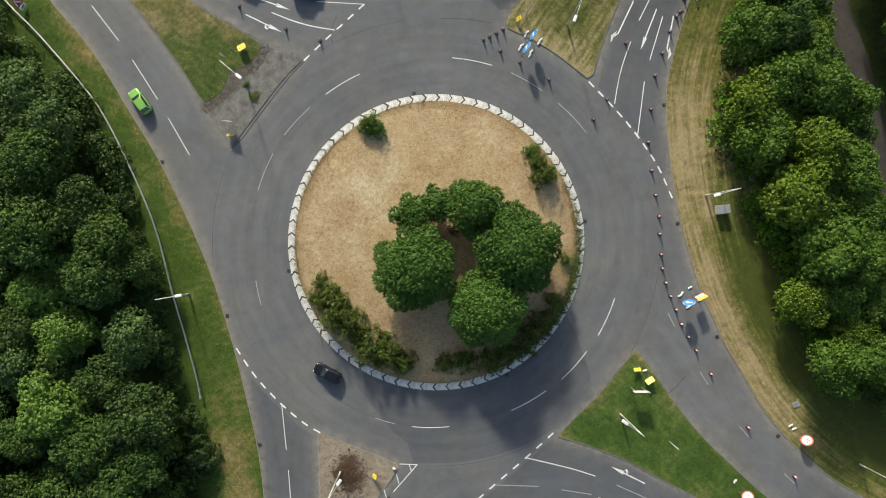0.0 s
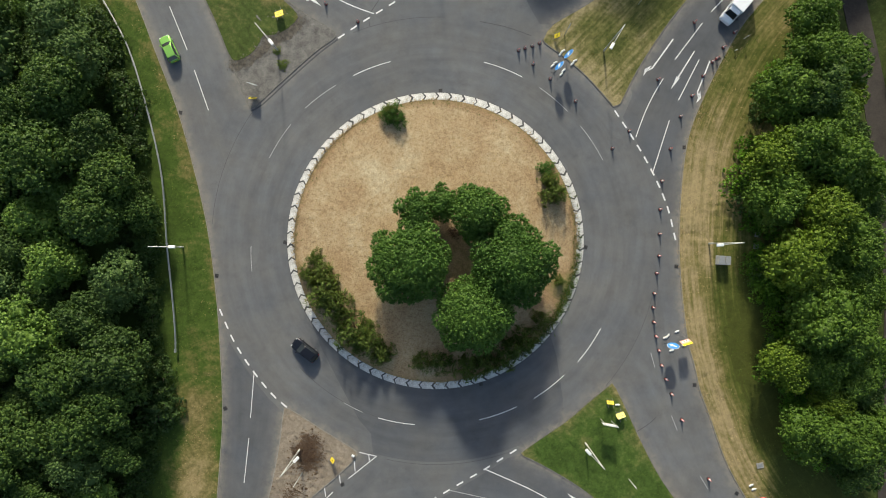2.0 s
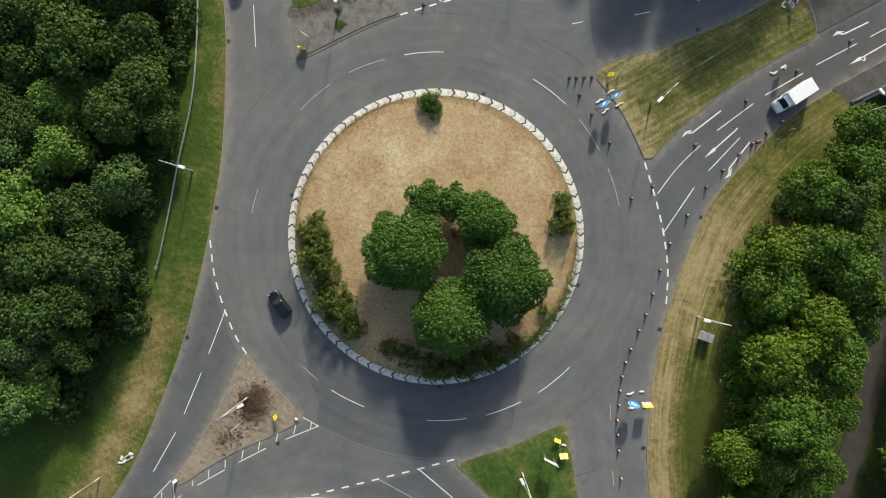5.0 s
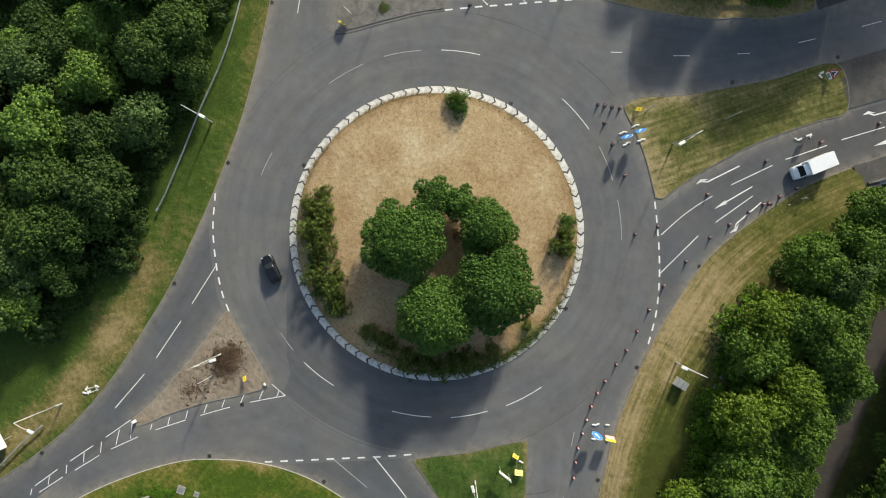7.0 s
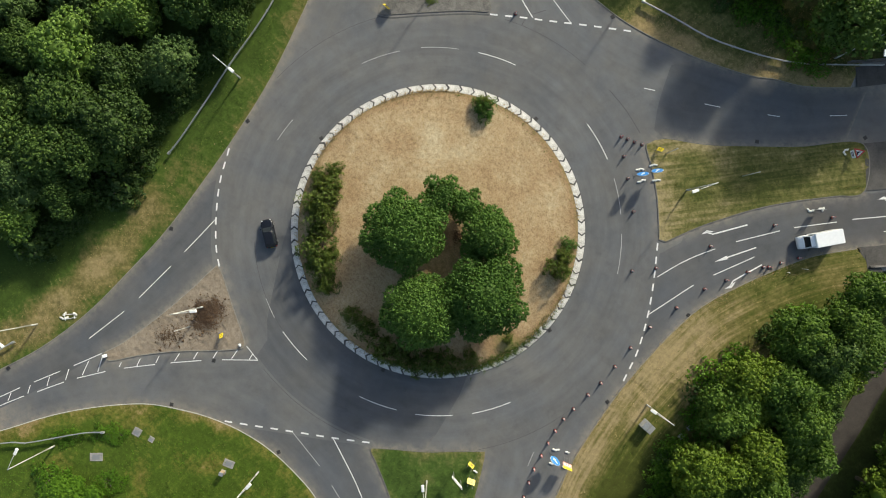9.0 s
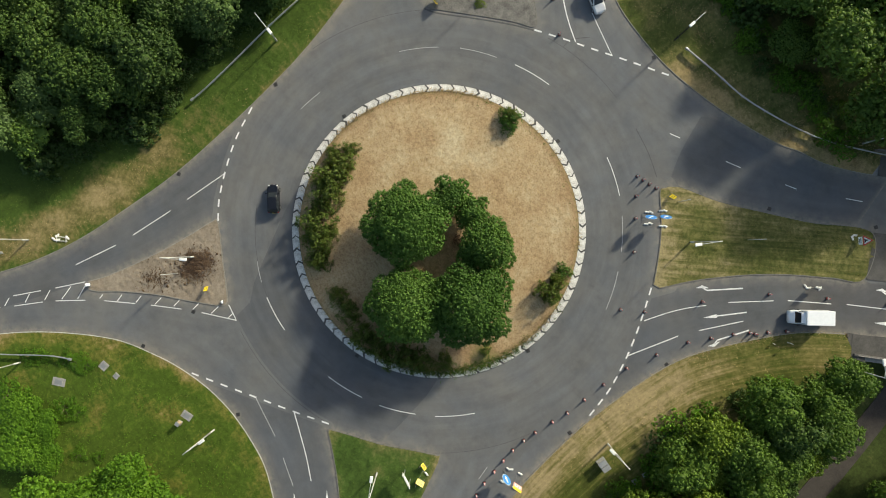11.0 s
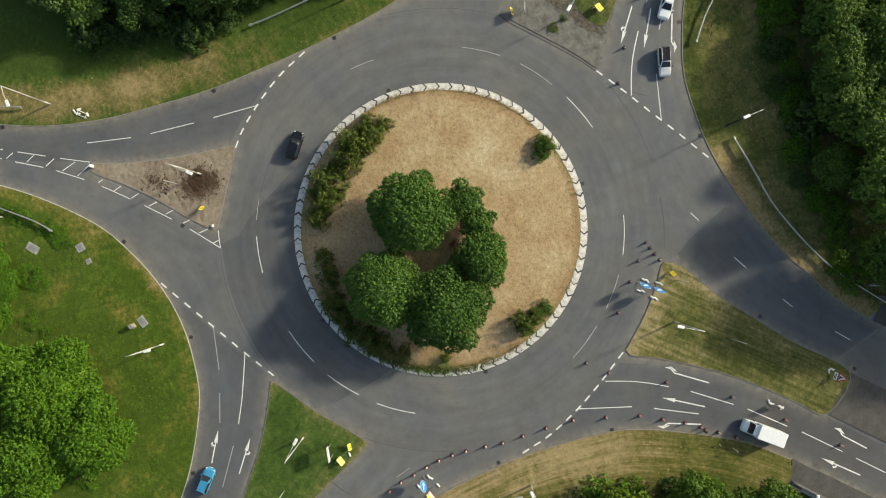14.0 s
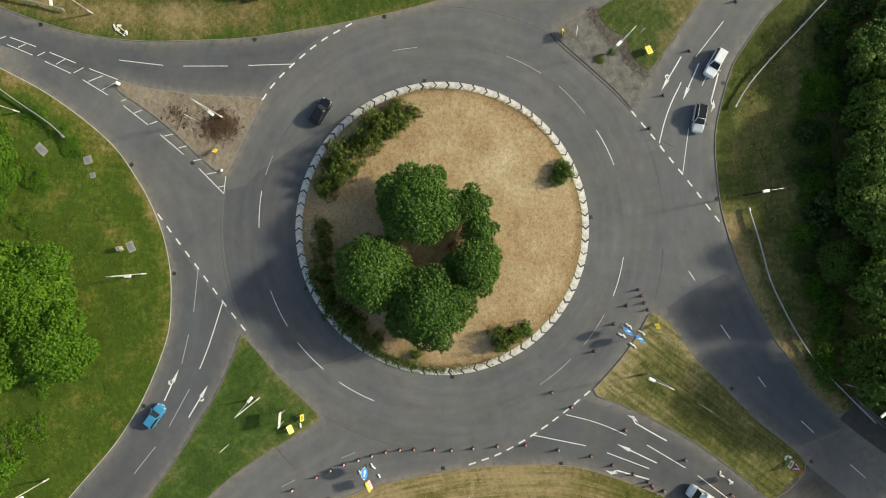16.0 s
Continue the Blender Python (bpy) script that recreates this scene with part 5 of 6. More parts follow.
polys = {"verge_w": np.r_[K1, [(-150, -140), (-150, 130)]], "verge_e": np.r_[k3v, [(45.4, 45.6), (49, 41), (53, 33), (56, 20), (59, 4), (61, -12), (66, -24), (90, -40), (118, -60)]],
         "verge_n": np.r_[k2v, [(-112, 150), (-20, 150), (8, 110), (14, 90), (21, 66)]], "verge_s": np.r_[K4, [(112, -150), (-49, -150)]]}
for i, (lo, hi, near, key) in enumerate(cells):
    rs = np.random.RandomState(60 + i)
    c = rs.uniform(lo, hi, (42000, 2))
    c = c[near(c)]
    c = c[inside(c, polys[key])]
    c = c[away(c, polys[key]) > 0.4]
    dd = {"verge_w": dry_w, "verge_e": dry_e, "verge_n": dry_n, "verge_s": dry_s}[key](c)[0]
    isdry = rs.uniform(size=len(c)) < np.clip(dd * 1.3 - 0.15, 0, 1)
    for sel, mat, nm in ((isdry, "blade_olive" if key == "verge_s" else "blade_dry", "dry_grass"), (~isdry, "blade_green", "green_grass")):
        if sel.sum() > 10:
            most = min(6000 if key != "verge_e" else 800, int(sel.sum()))
            tufts(nm, c[sel][:most], np.full(most, VZ - 0.03), M[mat], 0.1, 0.2, "rough tufts of verge grass", 5 + i, 0.9)
for poly, mat, n, nm in ((A_GRASS, "blade_green", 9000, "green_grass"), (B, "blade_olive", 1200, "dry_grass"), (C, "blade_green", 9000, "green_grass")):
    c = scatter(poly, n, n)
    c = c[(np.hypot(c[:, 0], c[:, 1]) < 75) & (away(c, poly) > 0.35)]
    tufts(nm, c, np.full(len(c), VZ), M[mat], 0.09, 0.18, "rough tufts of grass on the traffic island", n, 0.9)


def clods(name, xy, z, mat, size, label, seed, category="soil"):
    """Loose lumps lying about: squashed tetrahedra and octahedra in one mesh."""
    rs = np.random.RandomState(seed)
    n = len(xy)
    base = np.array([(1, 0, 0), (0, 1, 0), (-1, 0, 0), (0, -1, 0), (0, 0, 0.5), (0, 0, -0.4)])
    s = size * rs.lognormal(0, 0.45, n)
    a = rs.uniform(0, 6.28, n)
    jit = base[None] * rs.uniform(0.6, 1.3, (n, 6, 1))
    x = jit[..., 0] * np.cos(a)[:, None] - jit[..., 1] * np.sin(a)[:, None]
    y = jit[..., 0] * np.sin(a)[:, None] + jit[..., 1] * np.cos(a)[:, None]
    V = np.stack([x, y, jit[..., 2]], -1) * s[:, None, None] + np.c_[xy, z + s * 0.3][:, None, :]
    f = np.array([(0, 1, 4), (1, 2, 4), (2, 3, 4), (3, 0, 4), (1, 0, 5), (2, 1, 5), (3, 2, 5), (0, 3, 5)])
    F = (f[None] + np.arange(n)[:, None, None] * 6).reshape(-1, 3)
    return tagged(new(name, quads_mesh(name, V.reshape(-1, 3), F, mat)), label, category, "", "stuff")


V, F = ribbon(spline([(-34.2, 19.9), (-32.6, 20.7), (-31.1, 22.1), (-30.0, 23.6), (-29.2, 24.8), (-27.9, 25.2), (-26.5, 26.6), (-25.2, 28.4)], 0.4), -0.7, 0.5, VZ + 0.012, 0.03)
V = [(x + 0.18 * math.sin(3.1 * y + 2 * x), y + 0.18 * math.sin(2.7 * x + y), z) for x, y, z in V]
tagged(from_data("soil_bank", V, F, M["soil"]), "band of dark disturbed soil beside broken paving", "soil", "", "structure")
rs = np.random.RandomState(31)
bank = spline([(-34.0, 20.2), (-32.4, 21.0), (-31.0, 22.4), (-29.8, 23.6), (-29.6, 25.0), (-28.4, 25.2), (-26.8, 26.6), (-25.4, 28.6)], 0.2)
c = bank[rs.randint(len(bank), size=4200)] + rs.normal(size=(4200, 2)) * 0.5
clods("soil_heap", c, np.full(4200, VZ), M["soil"], 0.05, "clods of dug-up dark soil", 31)
c = np.r_[rs.normal(size=(4600, 2)) * (0.95, 1.2) + (-12.8, -33.9), rs.normal(size=(700, 2)) * (0.9, 1.0) + (-14.2, -40.6), rs.normal(size=(700, 2)) * (1.6, 2.4) + (-13.4, -37.4)]
c = c[inside(c, D)]
clods("leaf_litter", c, np.full(len(c), VZ), M["leaf_dead"], 0.05, "dead brown leaves and twigs on bare soil", 32, "litter")


# ---- lamp columns
def lamp_column(x, y, h, hx, hy, paint="column", label="pale grey lamp column with an outreach arm and white lantern"):
    root = thing("street_lamp", label, "street lamp", "street lamps", at=pose(x, y, 0.05))
    part("column", add_tube(add_tube(bmesh.new(), (0, 0, -0.3), (0, 0, 1.4), 0.13, 0.12, 12), (0, 0, 1.4), (0, 0, h), 0.1, 0.055, 10), M[paint], root, smooth=True)
    d = Vector((hx - x, hy - y, 0))
    L = min(3.0, max(1.6, d.length))
    d = d.normalized()
    a, b, c = Vector((0, 0, h - 0.05)), d * L * 0.5 + Vector((0, 0, h + 0.22)), d * L + Vector((0, 0, h + 0.3))
    part("arm", add_tube(add_tube(bmesh.new(), a, b, 0.05, 0.045, 8), b, c, 0.045, 0.04, 8), M["column"], root, smooth=True)
    ang = math.degrees(math.atan2(d.y, d.x))
    e = c + d * 0.35
    bm = box((0.95, 0.4, 0.2), (0, 0, 0), bevel=0.07)
    head = part("lantern", bm, M["lamp"], root, "white lantern head")
    head.matrix_basis = pose(e.x, e.y, e.z, 0, -4, ang)
    bowl = part("bowl", box((0.6, 0.3, 0.1), (0.1, 0, -0.12), bevel=0.04), M["light"], head)
    door = part("door", box((0.02, 0.14, 0.5), (0.125, 0, 0.75)), M["grey_box"], root)
    return root


# the grey column at (-8.2, 44.5) is coloured dark to stand for tree shade
for row in ((-36.4, -7.5, 10.5, -33.6, -7.0), (39.7, 7.0, 10.5, 36.8, 6.2), (-27.9, 23.5, 10.8, -25.4, 21.4), (19.3, 32.1, 10.4, 18.2, 29.2), (27.1, -25.2, 10.6, 24.8, -23.5), (-14.1, -33.7, 10.8, -12.6, -31.3),
            (9.9, -43.4, 10.7, 9.6, -40.7), (-8.2, 44.5, 10.4, -7.7, 42.4, "iron"), (-28.1, -54.1, 10.0, -25.9, -53.5), (-12.7, -63.9, 9.6, -13.6, -61.6), (41.4, -55.6, 10, 40, -53), (62.4, -32.6, 10, 60, -34.4), (18.7, 61.6, 10.4, 20.3, 59.8), (45.5, 42.4, 10.0, 43.8, 43.0)):
    lamp_column(*row)
for x, y, h in ((23.1, 39.8, 5.0), (34.4, -29.3, 3.4), (-13.1, -37.0, 5.4), (13.2, 33.4, 4.4)):
    p = thing("post", "slim bare grey metal post in the island", "post", "bare posts", at=pose(x, y, 0.05))
    part("shaft", tube((0, 0, -0.3), (0, 0, h), 0.06, 0.05, 10), M["column"], p, smooth=True)
    part("cap", tube((0, 0, h), (0, 0, h + 0.05), 0.07, 0.03, 10), M["steel"], p)


# ---- guard rails
def guard_rail(points, label):
    line = spline(points, 1.6)
    root = thing("guard_rail", label, "guard rail", "guard rails")
    prof = ((0.0, 0.42), (0.05, 0.47), (0.05, 0.52), (0.0, 0.57), (0.0, 0.61), (0.05, 0.66), (0.05, 0.72), (0.0, 0.78))
    t = np.gradient(line, axis=0)
    t /= np.linalg.norm(t, axis=1)[:, None]
    nr = np.c_[-t[:, 1], t[:, 0]]
    V, F, k = [], [], len(prof)
    for side in (0.0, -0.025):
        for i in range(len(line)):
            for o, zz in prof:
                q = line[i] + nr[i] * (o * 1.6 + side)
                V.append((q[0], q[1], zz + 0.12))
    n = len(line) * k
    for s in (0, n):
        for i in range(len(line) - 1):
            for j in range(k - 1):
                F.append((s + i * k + j, s + (i + 1) * k + j, s + (i + 1) * k + j + 1, s + i * k + j + 1))
    for i in range(len(line) - 1):
        F.append((i * k + k - 1, (i + 1) * k + k - 1, n + (i + 1) * k + k - 1, n + i * k + k - 1))
        F.append((i * k, n + i * k, n + (i + 1) * k, (i + 1) * k))
    beam = from_data("beam", V, F, M["steel"], root)
    # a top flange makes the beam read from above
    V2, F2 = ribbon(line, 0.0, 0.095, 0.905, 0.03)
    from_data("flange", V2, F2, M["steel"], root)
    for i in range(0, len(line), 2):
        q = line[i] - nr[i] * 0.08
        part("post", box((0.1, 0.06, 1.1), (q[0], q[1], 0.35), (0, 0, math.degrees(math.atan2(t[i][1], t[i][0])))), M["steel"], root)
    e = line[-1]
    part("end_terminal", box((0.55, 0.32, 0.42), (e[0], e[1], 0.68), (0, 0, math.degrees(math.atan2(t[-1][1], t[-1][0]))), bevel=0.08), M["steel"], root)
    return root


guard_rail([(-72, 46), (-63.2, 35.6), (-58.3, 30.6), (-51.9, 23.2), (-48.7, 18.7), (-44.8, 11), (-41.1, 2.1), (-38.6, -7.4), (-36.6, -14.2), (-35, -20.1), (-34.5, -22.6)], "long galvanised steel guard rail along the wood")
guard_rail([(24, 66), (19.3, 60.6), (15.7, 56.7), (12.6, 54.2), (9.2, 51.9), (4.1, 49), (-1.4, 47), (-6.1, 45.1)], "curved galvanised guard rail behind the dry verge")
guard_rail([(-60, 74), (-46, 61), (-37.8, 54.2), (-32.6, 50), (-28.6, 46.7), (-24.5, 43.7), (-21.2, 42)], "straight galvanised guard rail on the verge")
guard_rail([(-22, -80), (-18.5, -70), (-15.7, -66.5), (-13.5, -62.8), (-11.2, -58.9), (-9.5, -56.8)], "weathered guard rail overgrown by bushes")
guard_rail([(-32, -78), (-30.4, -72), (-29.4, -66.5), (-28.9, -62), (-28.2, -58.3)], "low guard rail at the verge's edge")

# ---- cones
cone = thing("traffic_cone", "red and white traffic cone on a black base", "traffic cone", "traffic cones")
part("base", box((0.5, 0.5, 0.07), (0, 0, 0.035), bevel=0.02), M["black"], cone)
part("body", tube((0, 0, 0.07), (0, 0, 1.0), 0.19, 0.035, 16), M["red"], cone, smooth=True)
part("sleeve", tube((0, 0, 0.34), (0, 0, 0.58), 0.148, 0.105, 16), M["white"], cone, "white reflective sleeve", smooth=True)
part("sleeve", tube((0, 0, 0.72), (0, 0, 0.82), 0.083, 0.068, 16), M["white"], cone, "white reflective sleeve", smooth=True)
CONES = [(-29.2, 35.1), (-22.3, 31.7), (-17.2, 30.0), (7.0, 30.1), (7.9, 30.6), (8.9, 31.1), (9.9, 31.7), (9.5, 28.5), (12.4, 26.8), (16.7, 24.2), (23.3, 18.3), (28.1, 29.6), (25.3, 21.3), (32.4, 24.8), (31.8, 19.8),
         (31.4, 14.9), (31.9, 10.7), (34.6, 31.3), (33.5, 28.1), (36.1, 34.2), (35.6, 33.6), (32.5, 7.1), (33.0, 3.9), (33.1, 1.3), (33.3, -1.7)]
CONES += [(33.5, -3.8), (34.0, -5.9), (34.7, -7.9), (35.5, -9.9), (36.3, -12.0), (37.3, -13.9), (38.5, -15.9), (40.7, -19.4), (46.2, -27.3), (53.1, -34.6), (31.9, 38.9), (36.6, 46.2), (41.7, 53.7), (38.0, 38.5),
          (36.8, 36.0), (-37.1, 41.5)]
CONES = [(x * 0.994, y * 0.994) for x, y in CONES]
cone.matrix_basis = pose(*CONES[0], 0.0)
for x, y in CONES[1:]:
    copy_thing(cone, pose(x, y, 0, random.uniform(-1, 1), random.uniform(-1, 1), random.uniform(0, 90)))

# ---- sandbags
bag = thing("sandbag", "off-white woven sandbag weighing down a sign", "sandbag", "sandbags")
bm = bmesh.new()
for px, py, sx, sy, a in ((-0.14, 0.02, 0.46, 0.3, 12), (0.15, -0.03, 0.4, 0.33, -16)):
    m = pose(px, py, 0.08, 0, 0, a) @ Matrix.Diagonal((sx * 0.5, sy * 0.5, 0.11, 1))
    bmesh.ops.create_icosphere(bm, subdivisions=2, radius=1.0, matrix=m)
for v in bm.verts:
    v.co += Vector((math.sin(v.co.y * 37), math.sin(v.co.x * 31), math.sin(v.co.x * 23 + v.co.y * 29))) * 0.015
part("sack", bm, M["sack"], bag, smooth=True)
part("tie", tube((0.28, 0, 0.1), (0.4, 0.02, 0.13), 0.03, 0.06, 8), M["sack"], bag)
BAGS = [(12.3, 28.6, 0, 60), (12.6, 29.1, 0, 40), (13.1, 30.5, 0, 70), (13.4, 31.0, VZ, 50), (13.8, 27.6, 0, 65), (14.0, 28.2, 0, 55), (15.1, 29.4, VZ, 60), (15.4, 29.9, VZ, 45), (35.9, -7.8, 0, 30), (36.2, -7.5, 0, 70), (37.4, -6.6, 0, 40), (37.1, -9.5, 0, 30), (37.3, -9.1, 0, 80), (38.8, -8.4, 0, 25),
        (33.3, 44.0, 0, 10), (33.7, 44.3, 0, 80), (34.3, 45.5, 0, 60), (34.6, 45.7, 0, 120), (-26.4, -50.7, VZ, 30), (-26.0, -50.2, VZ, 80), (-26.6, -50.0, VZ, 100), (-25.6, -48.8, VZ, 20), (52.2, -26.9, VZ, 40), (52.7, -27.4, VZ, 30),
        (44.0, -35.1, VZ, 60), (30.7, -18.8, VZ, 20), (30.3, 53.5, VZ, 0), (30.1, 54.0, VZ, 70)]
bag.matrix_basis = pose(*BAGS[0][:3], 0, 0, BAGS[0][3])
for x, y, zz, a in BAGS[1:]:
    copy_thing(bag, pose(x, y, zz, 0, 0, a))


# ---- signs
def sign_frame(name, label, x, y, z, facing, lean=20.0, low=0.45):
    """A folding frame whose face looks along `facing` (degrees) and leans back. Its plate stands in local X (width) and Z (up), face to -Y."""
    root = thing(name, label, "road sign", "road signs", at=pose(x, y, z, 0, 0, facing + 90))
    t = math.tan(radians(lean))
    for s in (-0.4, 0.4):
        part("leg", tube((s, 0, 0), (s, 1.3 * t, 1.3), 0.025, 0.025, 6), M["dull_steel"], root)
        part("strut", tube((s, 1.15 * t + 0.02, 1.15), (s, 0.7, 0), 0.02, 0.02, 6), M["dull_steel"], root)
    part("crossbar", tube((-0.42, 0.3 * t, 0.3), (0.42, 0.3 * t, 0.3), 0.02, 0.02, 6), M["dull_steel"], root)
    return root, low, lean


def flat_shape(root, name, outline, depth, mat, low, lean, label="", push=0.0):
    bm = bmesh.new()
    f = bm.faces.new([bm.verts.new((px, 0, pz)) for px, pz in outline])
    r = bmesh.ops.extrude_face_region(bm, geom=[f])
    bmesh.ops.translate(bm, verts=[v for v in r["geom"] if isinstance(v, bmesh.types.BMVert)], vec=(0, depth, 0))
    ob = part(name, bm, mat, root, label)
    ob.matrix_basis = pose(0, low * math.tan(radians(lean)) - 0.03, low, -lean, 0, 0) @ pose(0, -push, 0)
    return ob


def circle(r, cz, n=28, cx=0.0):
    return [(cx + r * math.cos(2 * math.pi * i / n), cz + r * math.sin(2 * math.pi * i / n)) for i in range(n)]


def rect(w, h, cz, cx=0.0):
    return [(cx - w / 2, cz - h / 2), (cx + w / 2, cz - h / 2), (cx + w / 2, cz + h / 2), (cx - w / 2, cz + h / 2)]


def turned(pts, a, cz):
    c, s = math.cos(radians(a)), math.sin(radians(a))
    return [(x * c - (z - cz) * s, cz + x * s + (z - cz) * c) for x, z in pts]


def keep_side(x, y, z, facing, low=1.75, turn=130):
    root = thing("keep_side_sign", "round blue sign with a white arrow on a weighted stand", "road sign", "road signs", at=pose(x, y, z, 0, 0, facing + 90))
    lean = 24
    for s in (-0.28, 0.28):
        part("upright", tube((s, 0.95, 0.05), (s, 0.1 + low * 0.445, low + 0.1), 0.025, 0.025, 8), M["dull_steel"], root)
        part("foot", box((0.05, 1.1, 0.04), (s * 2.0, 0.95, 0.03), bevel=0.01), M["dull_steel"], root)
    part("crossbar", tube((-0.58, 0.95, 0.08), (0.58, 0.95, 0.08), 0.025, 0.025, 8), M["dull_steel"], root)
    flat_shape(root, "plate", circle(0.8, 0.8), 0.03, M["bluesign"], low, lean)
    flat_shape(root, "rim", circle(0.84, 0.8), 0.01, M["white"], low, lean, push=-0.032)
    arr = [(-0.1, 0.3), (0.1, 0.3), (0.1, 0.9), (0.3, 0.9), (0, 1.35), (-0.3, 0.9), (-0.1, 0.9)]
    flat_shape(root, "arrow", turned(arr, turn, 0.8), 0.012, M["white"], low, lean, push=0.014)


keep_side(12.0, 28.5, 0.0, 152)
keep_side(13.0, 30.4, 0.0, 152)
keep_side(36.0, -7.5, 0.0, 105, turn=-130)


def roadworks(x, y, z, facing):
    root, low, lean = sign_frame("roadworks_sign", "red-bordered triangular warning sign with a white plate", x, y, z, facing, 30, 0.55)
    tri = [(-0.8, 0.25), (0.8, 0.25), (0, 1.62)]
    flat_shape(root, "plate", tri, 0.03, M["redsign"], low, lean)
    flat_shape(root, "panel", [(x * 0.66, 0.25 + 0.455 + (z - 0.7067) * 0.66) for x, z in tri], 0.012, M["white"], low, lean, push=0.014)
    flat_shape(root, "symbol", [(-0.32, 0.43), (0.36, 0.43), (0.2, 0.62), (0.05, 0.6), (0.0, 0.95), (-0.12, 0.95), (-0.18, 0.6)], 0.01, M["black"], low, lean, push=0.026)
    flat_shape(root, "supplementary_plate", rect(1.15, 0.5, -0.12), 0.03, M["white"], low, lean)
    flat_shape(root, "lettering", rect(0.8, 0.1, -0.05), 0.01, M["black"], low, lean, push=0.012)
    flat_shape(root, "lettering", rect(0.6, 0.1, -0.22), 0.01, M["black"], low, lean, push=0.012)


roadworks(31.0, 53.9, VZ, 245)
roadworks(-60.4, 34.5, VZ, -35)


def speed_limit(x, y, z, facing):
    root, low, lean = sign_frame("speed_limit_sign", "round white speed limit sign with a red ring", x, y, z, facing, 34, 0.5)
    flat_shape(root, "plate", circle(0.85, 0.85), 0.03, M["redsign"], low, lean)
    flat_shape(root, "panel", circle(0.66, 0.85), 0.012, M["white"], low, lean, push=0.014)
    cu = bpy.data.curves.new("numerals", "FONT")
    cu.body, cu.align_x, cu.align_y, cu.size, cu.extrude = "40", "CENTER", "CENTER", 0.95, 0.004
    tmp = bpy.data.objects.new("numerals", cu)
    scene.collection.objects.link(tmp)
    me = bpy.data.meshes.new_from_object(tmp.evaluated_get(bpy.context.evaluated_depsgraph_get()))
    bpy.data.objects.remove(tmp)
    me.materials.clear()
    me.materials.append(M["black"])
    ob = new("numerals", me)
    ob.parent = root
    ob.matrix_basis = pose(0, low * math.tan(radians(lean)) - 0.03, low, -lean, 0, 0) @ pose(0, -0.022, 0.85, 90, 0, 0)


speed_limit(53.4, -28.1, VZ, 130)
speed_limit(44.8, -36.3, VZ, 130)


def yellow_board(x, y, z, facing, w=1.05, h=0.9, lean=42, label="yellow temporary direction sign on a steel frame"):
    root, low, lean = sign_frame("temporary_sign", label, x, y, z, facing, lean, 0.4)
    flat_shape(root, "plate", rect(w, h, h / 2), 0.03, M["yellow"], low, lean)
    for i in range(2):
        flat_shape(root, "lettering", rect(w * (0.7 - 0.2 * i), 0.09, h * (0.62 - 0.3 * i)), 0.008, M["black"], low, lean, push=0.01)


yellow_board(-29.1, 29.7, VZ + 0.06, 120, 1.2, 1.15, 62)
yellow_board(-30.1, 16.2, VZ, 95, 1.1, 0.8, 30)
yellow_board(11.5, 32.7, VZ, 190, 0.62, 1.05, 36)
yellow_board(29.4, -18.0, VZ, 95, 1.0, 0.62)
yellow_board(30.9, -19.5, VZ, 120, 1.2, 0.85, 48)
yellow_board(-9.6, -34.0, VZ, 165, 0.58, 0.95, 40)
root, low, lean = sign_frame("lane_sign", "faded red sign with a yellow plate above", 37.9, -7.1, 0.0, 118, 22, 1.3)
flat_shape(root, "plate", rect(1.4, 0.85, 0.45), 0.03, M["pink"], low, lean)
flat_shape(root, "panel", rect(0.95, 0.4, 0.45), 0.01, M["white"], low, lean, push=0.012)
flat_shape(root, "symbol", rect(0.14, 0.3, 0.45, 0.2), 0.01, M["redsign"], low, lean, push=0.023)
flat_shape(root, "symbol", rect(0.14, 0.3, 0.45, -0.2), 0.01, M["black"], low, lean, push=0.023)
flat_shape(root, "upper_plate", rect(1.4, 0.48, 1.13), 0.03, M["yellow"], low, lean)
# sign that stands edge-on between its sandbags
root, low, lean = sign_frame("temporary_sign", "upright temporary sign on a steel frame between sandbags", 33.9, 44.8, 0.0, 143, 4, 0.6)
flat_shape(root, "plate", rect(1.05, 1.3, 0.65), 0.03, M["grey_box"], low, lean)
# sign on the paved nose, seen from its grey back
root, low, lean = sign_frame("road_sign", "grey-backed sign standing on broken paving", -30.2, 18.0, VZ, 80, 14, 0.9)
flat_shape(root, "plate", rect(1.25, 1.25, 0.62), 0.03, M["sign_back"], low, lean)
# frame left lying on the verge
fr = thing("sign_frame", "white folded sign frame lying on grass", "sign frame", at=pose(-25.8, -49.6, VZ, 0, 0, 60))
for i, (a, b) in enumerate((((-0.9, -0.3), (0.9, -0.3)), ((-0.9, 0.35), (0.9, 0.25)), ((-0.7, -0.5), (-0.7, 0.6)), ((0.7, -0.5), (0.7, 0.5)))):
    part("bar", tube((*a, 0.12 + 0.04 * i), (*b, 0.12 + 0.05 * i), 0.045, 0.045, 8), M["white"], fr)

for x, y, h in ((39.3, 37.6, 1.3), (38.3, 35.6, 0.5)):
    mk = thing("marker_post", "short white marker post in mown grass", "marker post", "marker posts", at=pose(x, y, VZ, 0, 0, 30))
    part("shaft", box((0.12, 0.06, h), (0, 0, h / 2), bevel=0.02), M["lamp"], mk)
    part("plate", box((0.34, 0.04, 0.26), (0, -0.04, h), bevel=0.01), M["lamp"], mk)

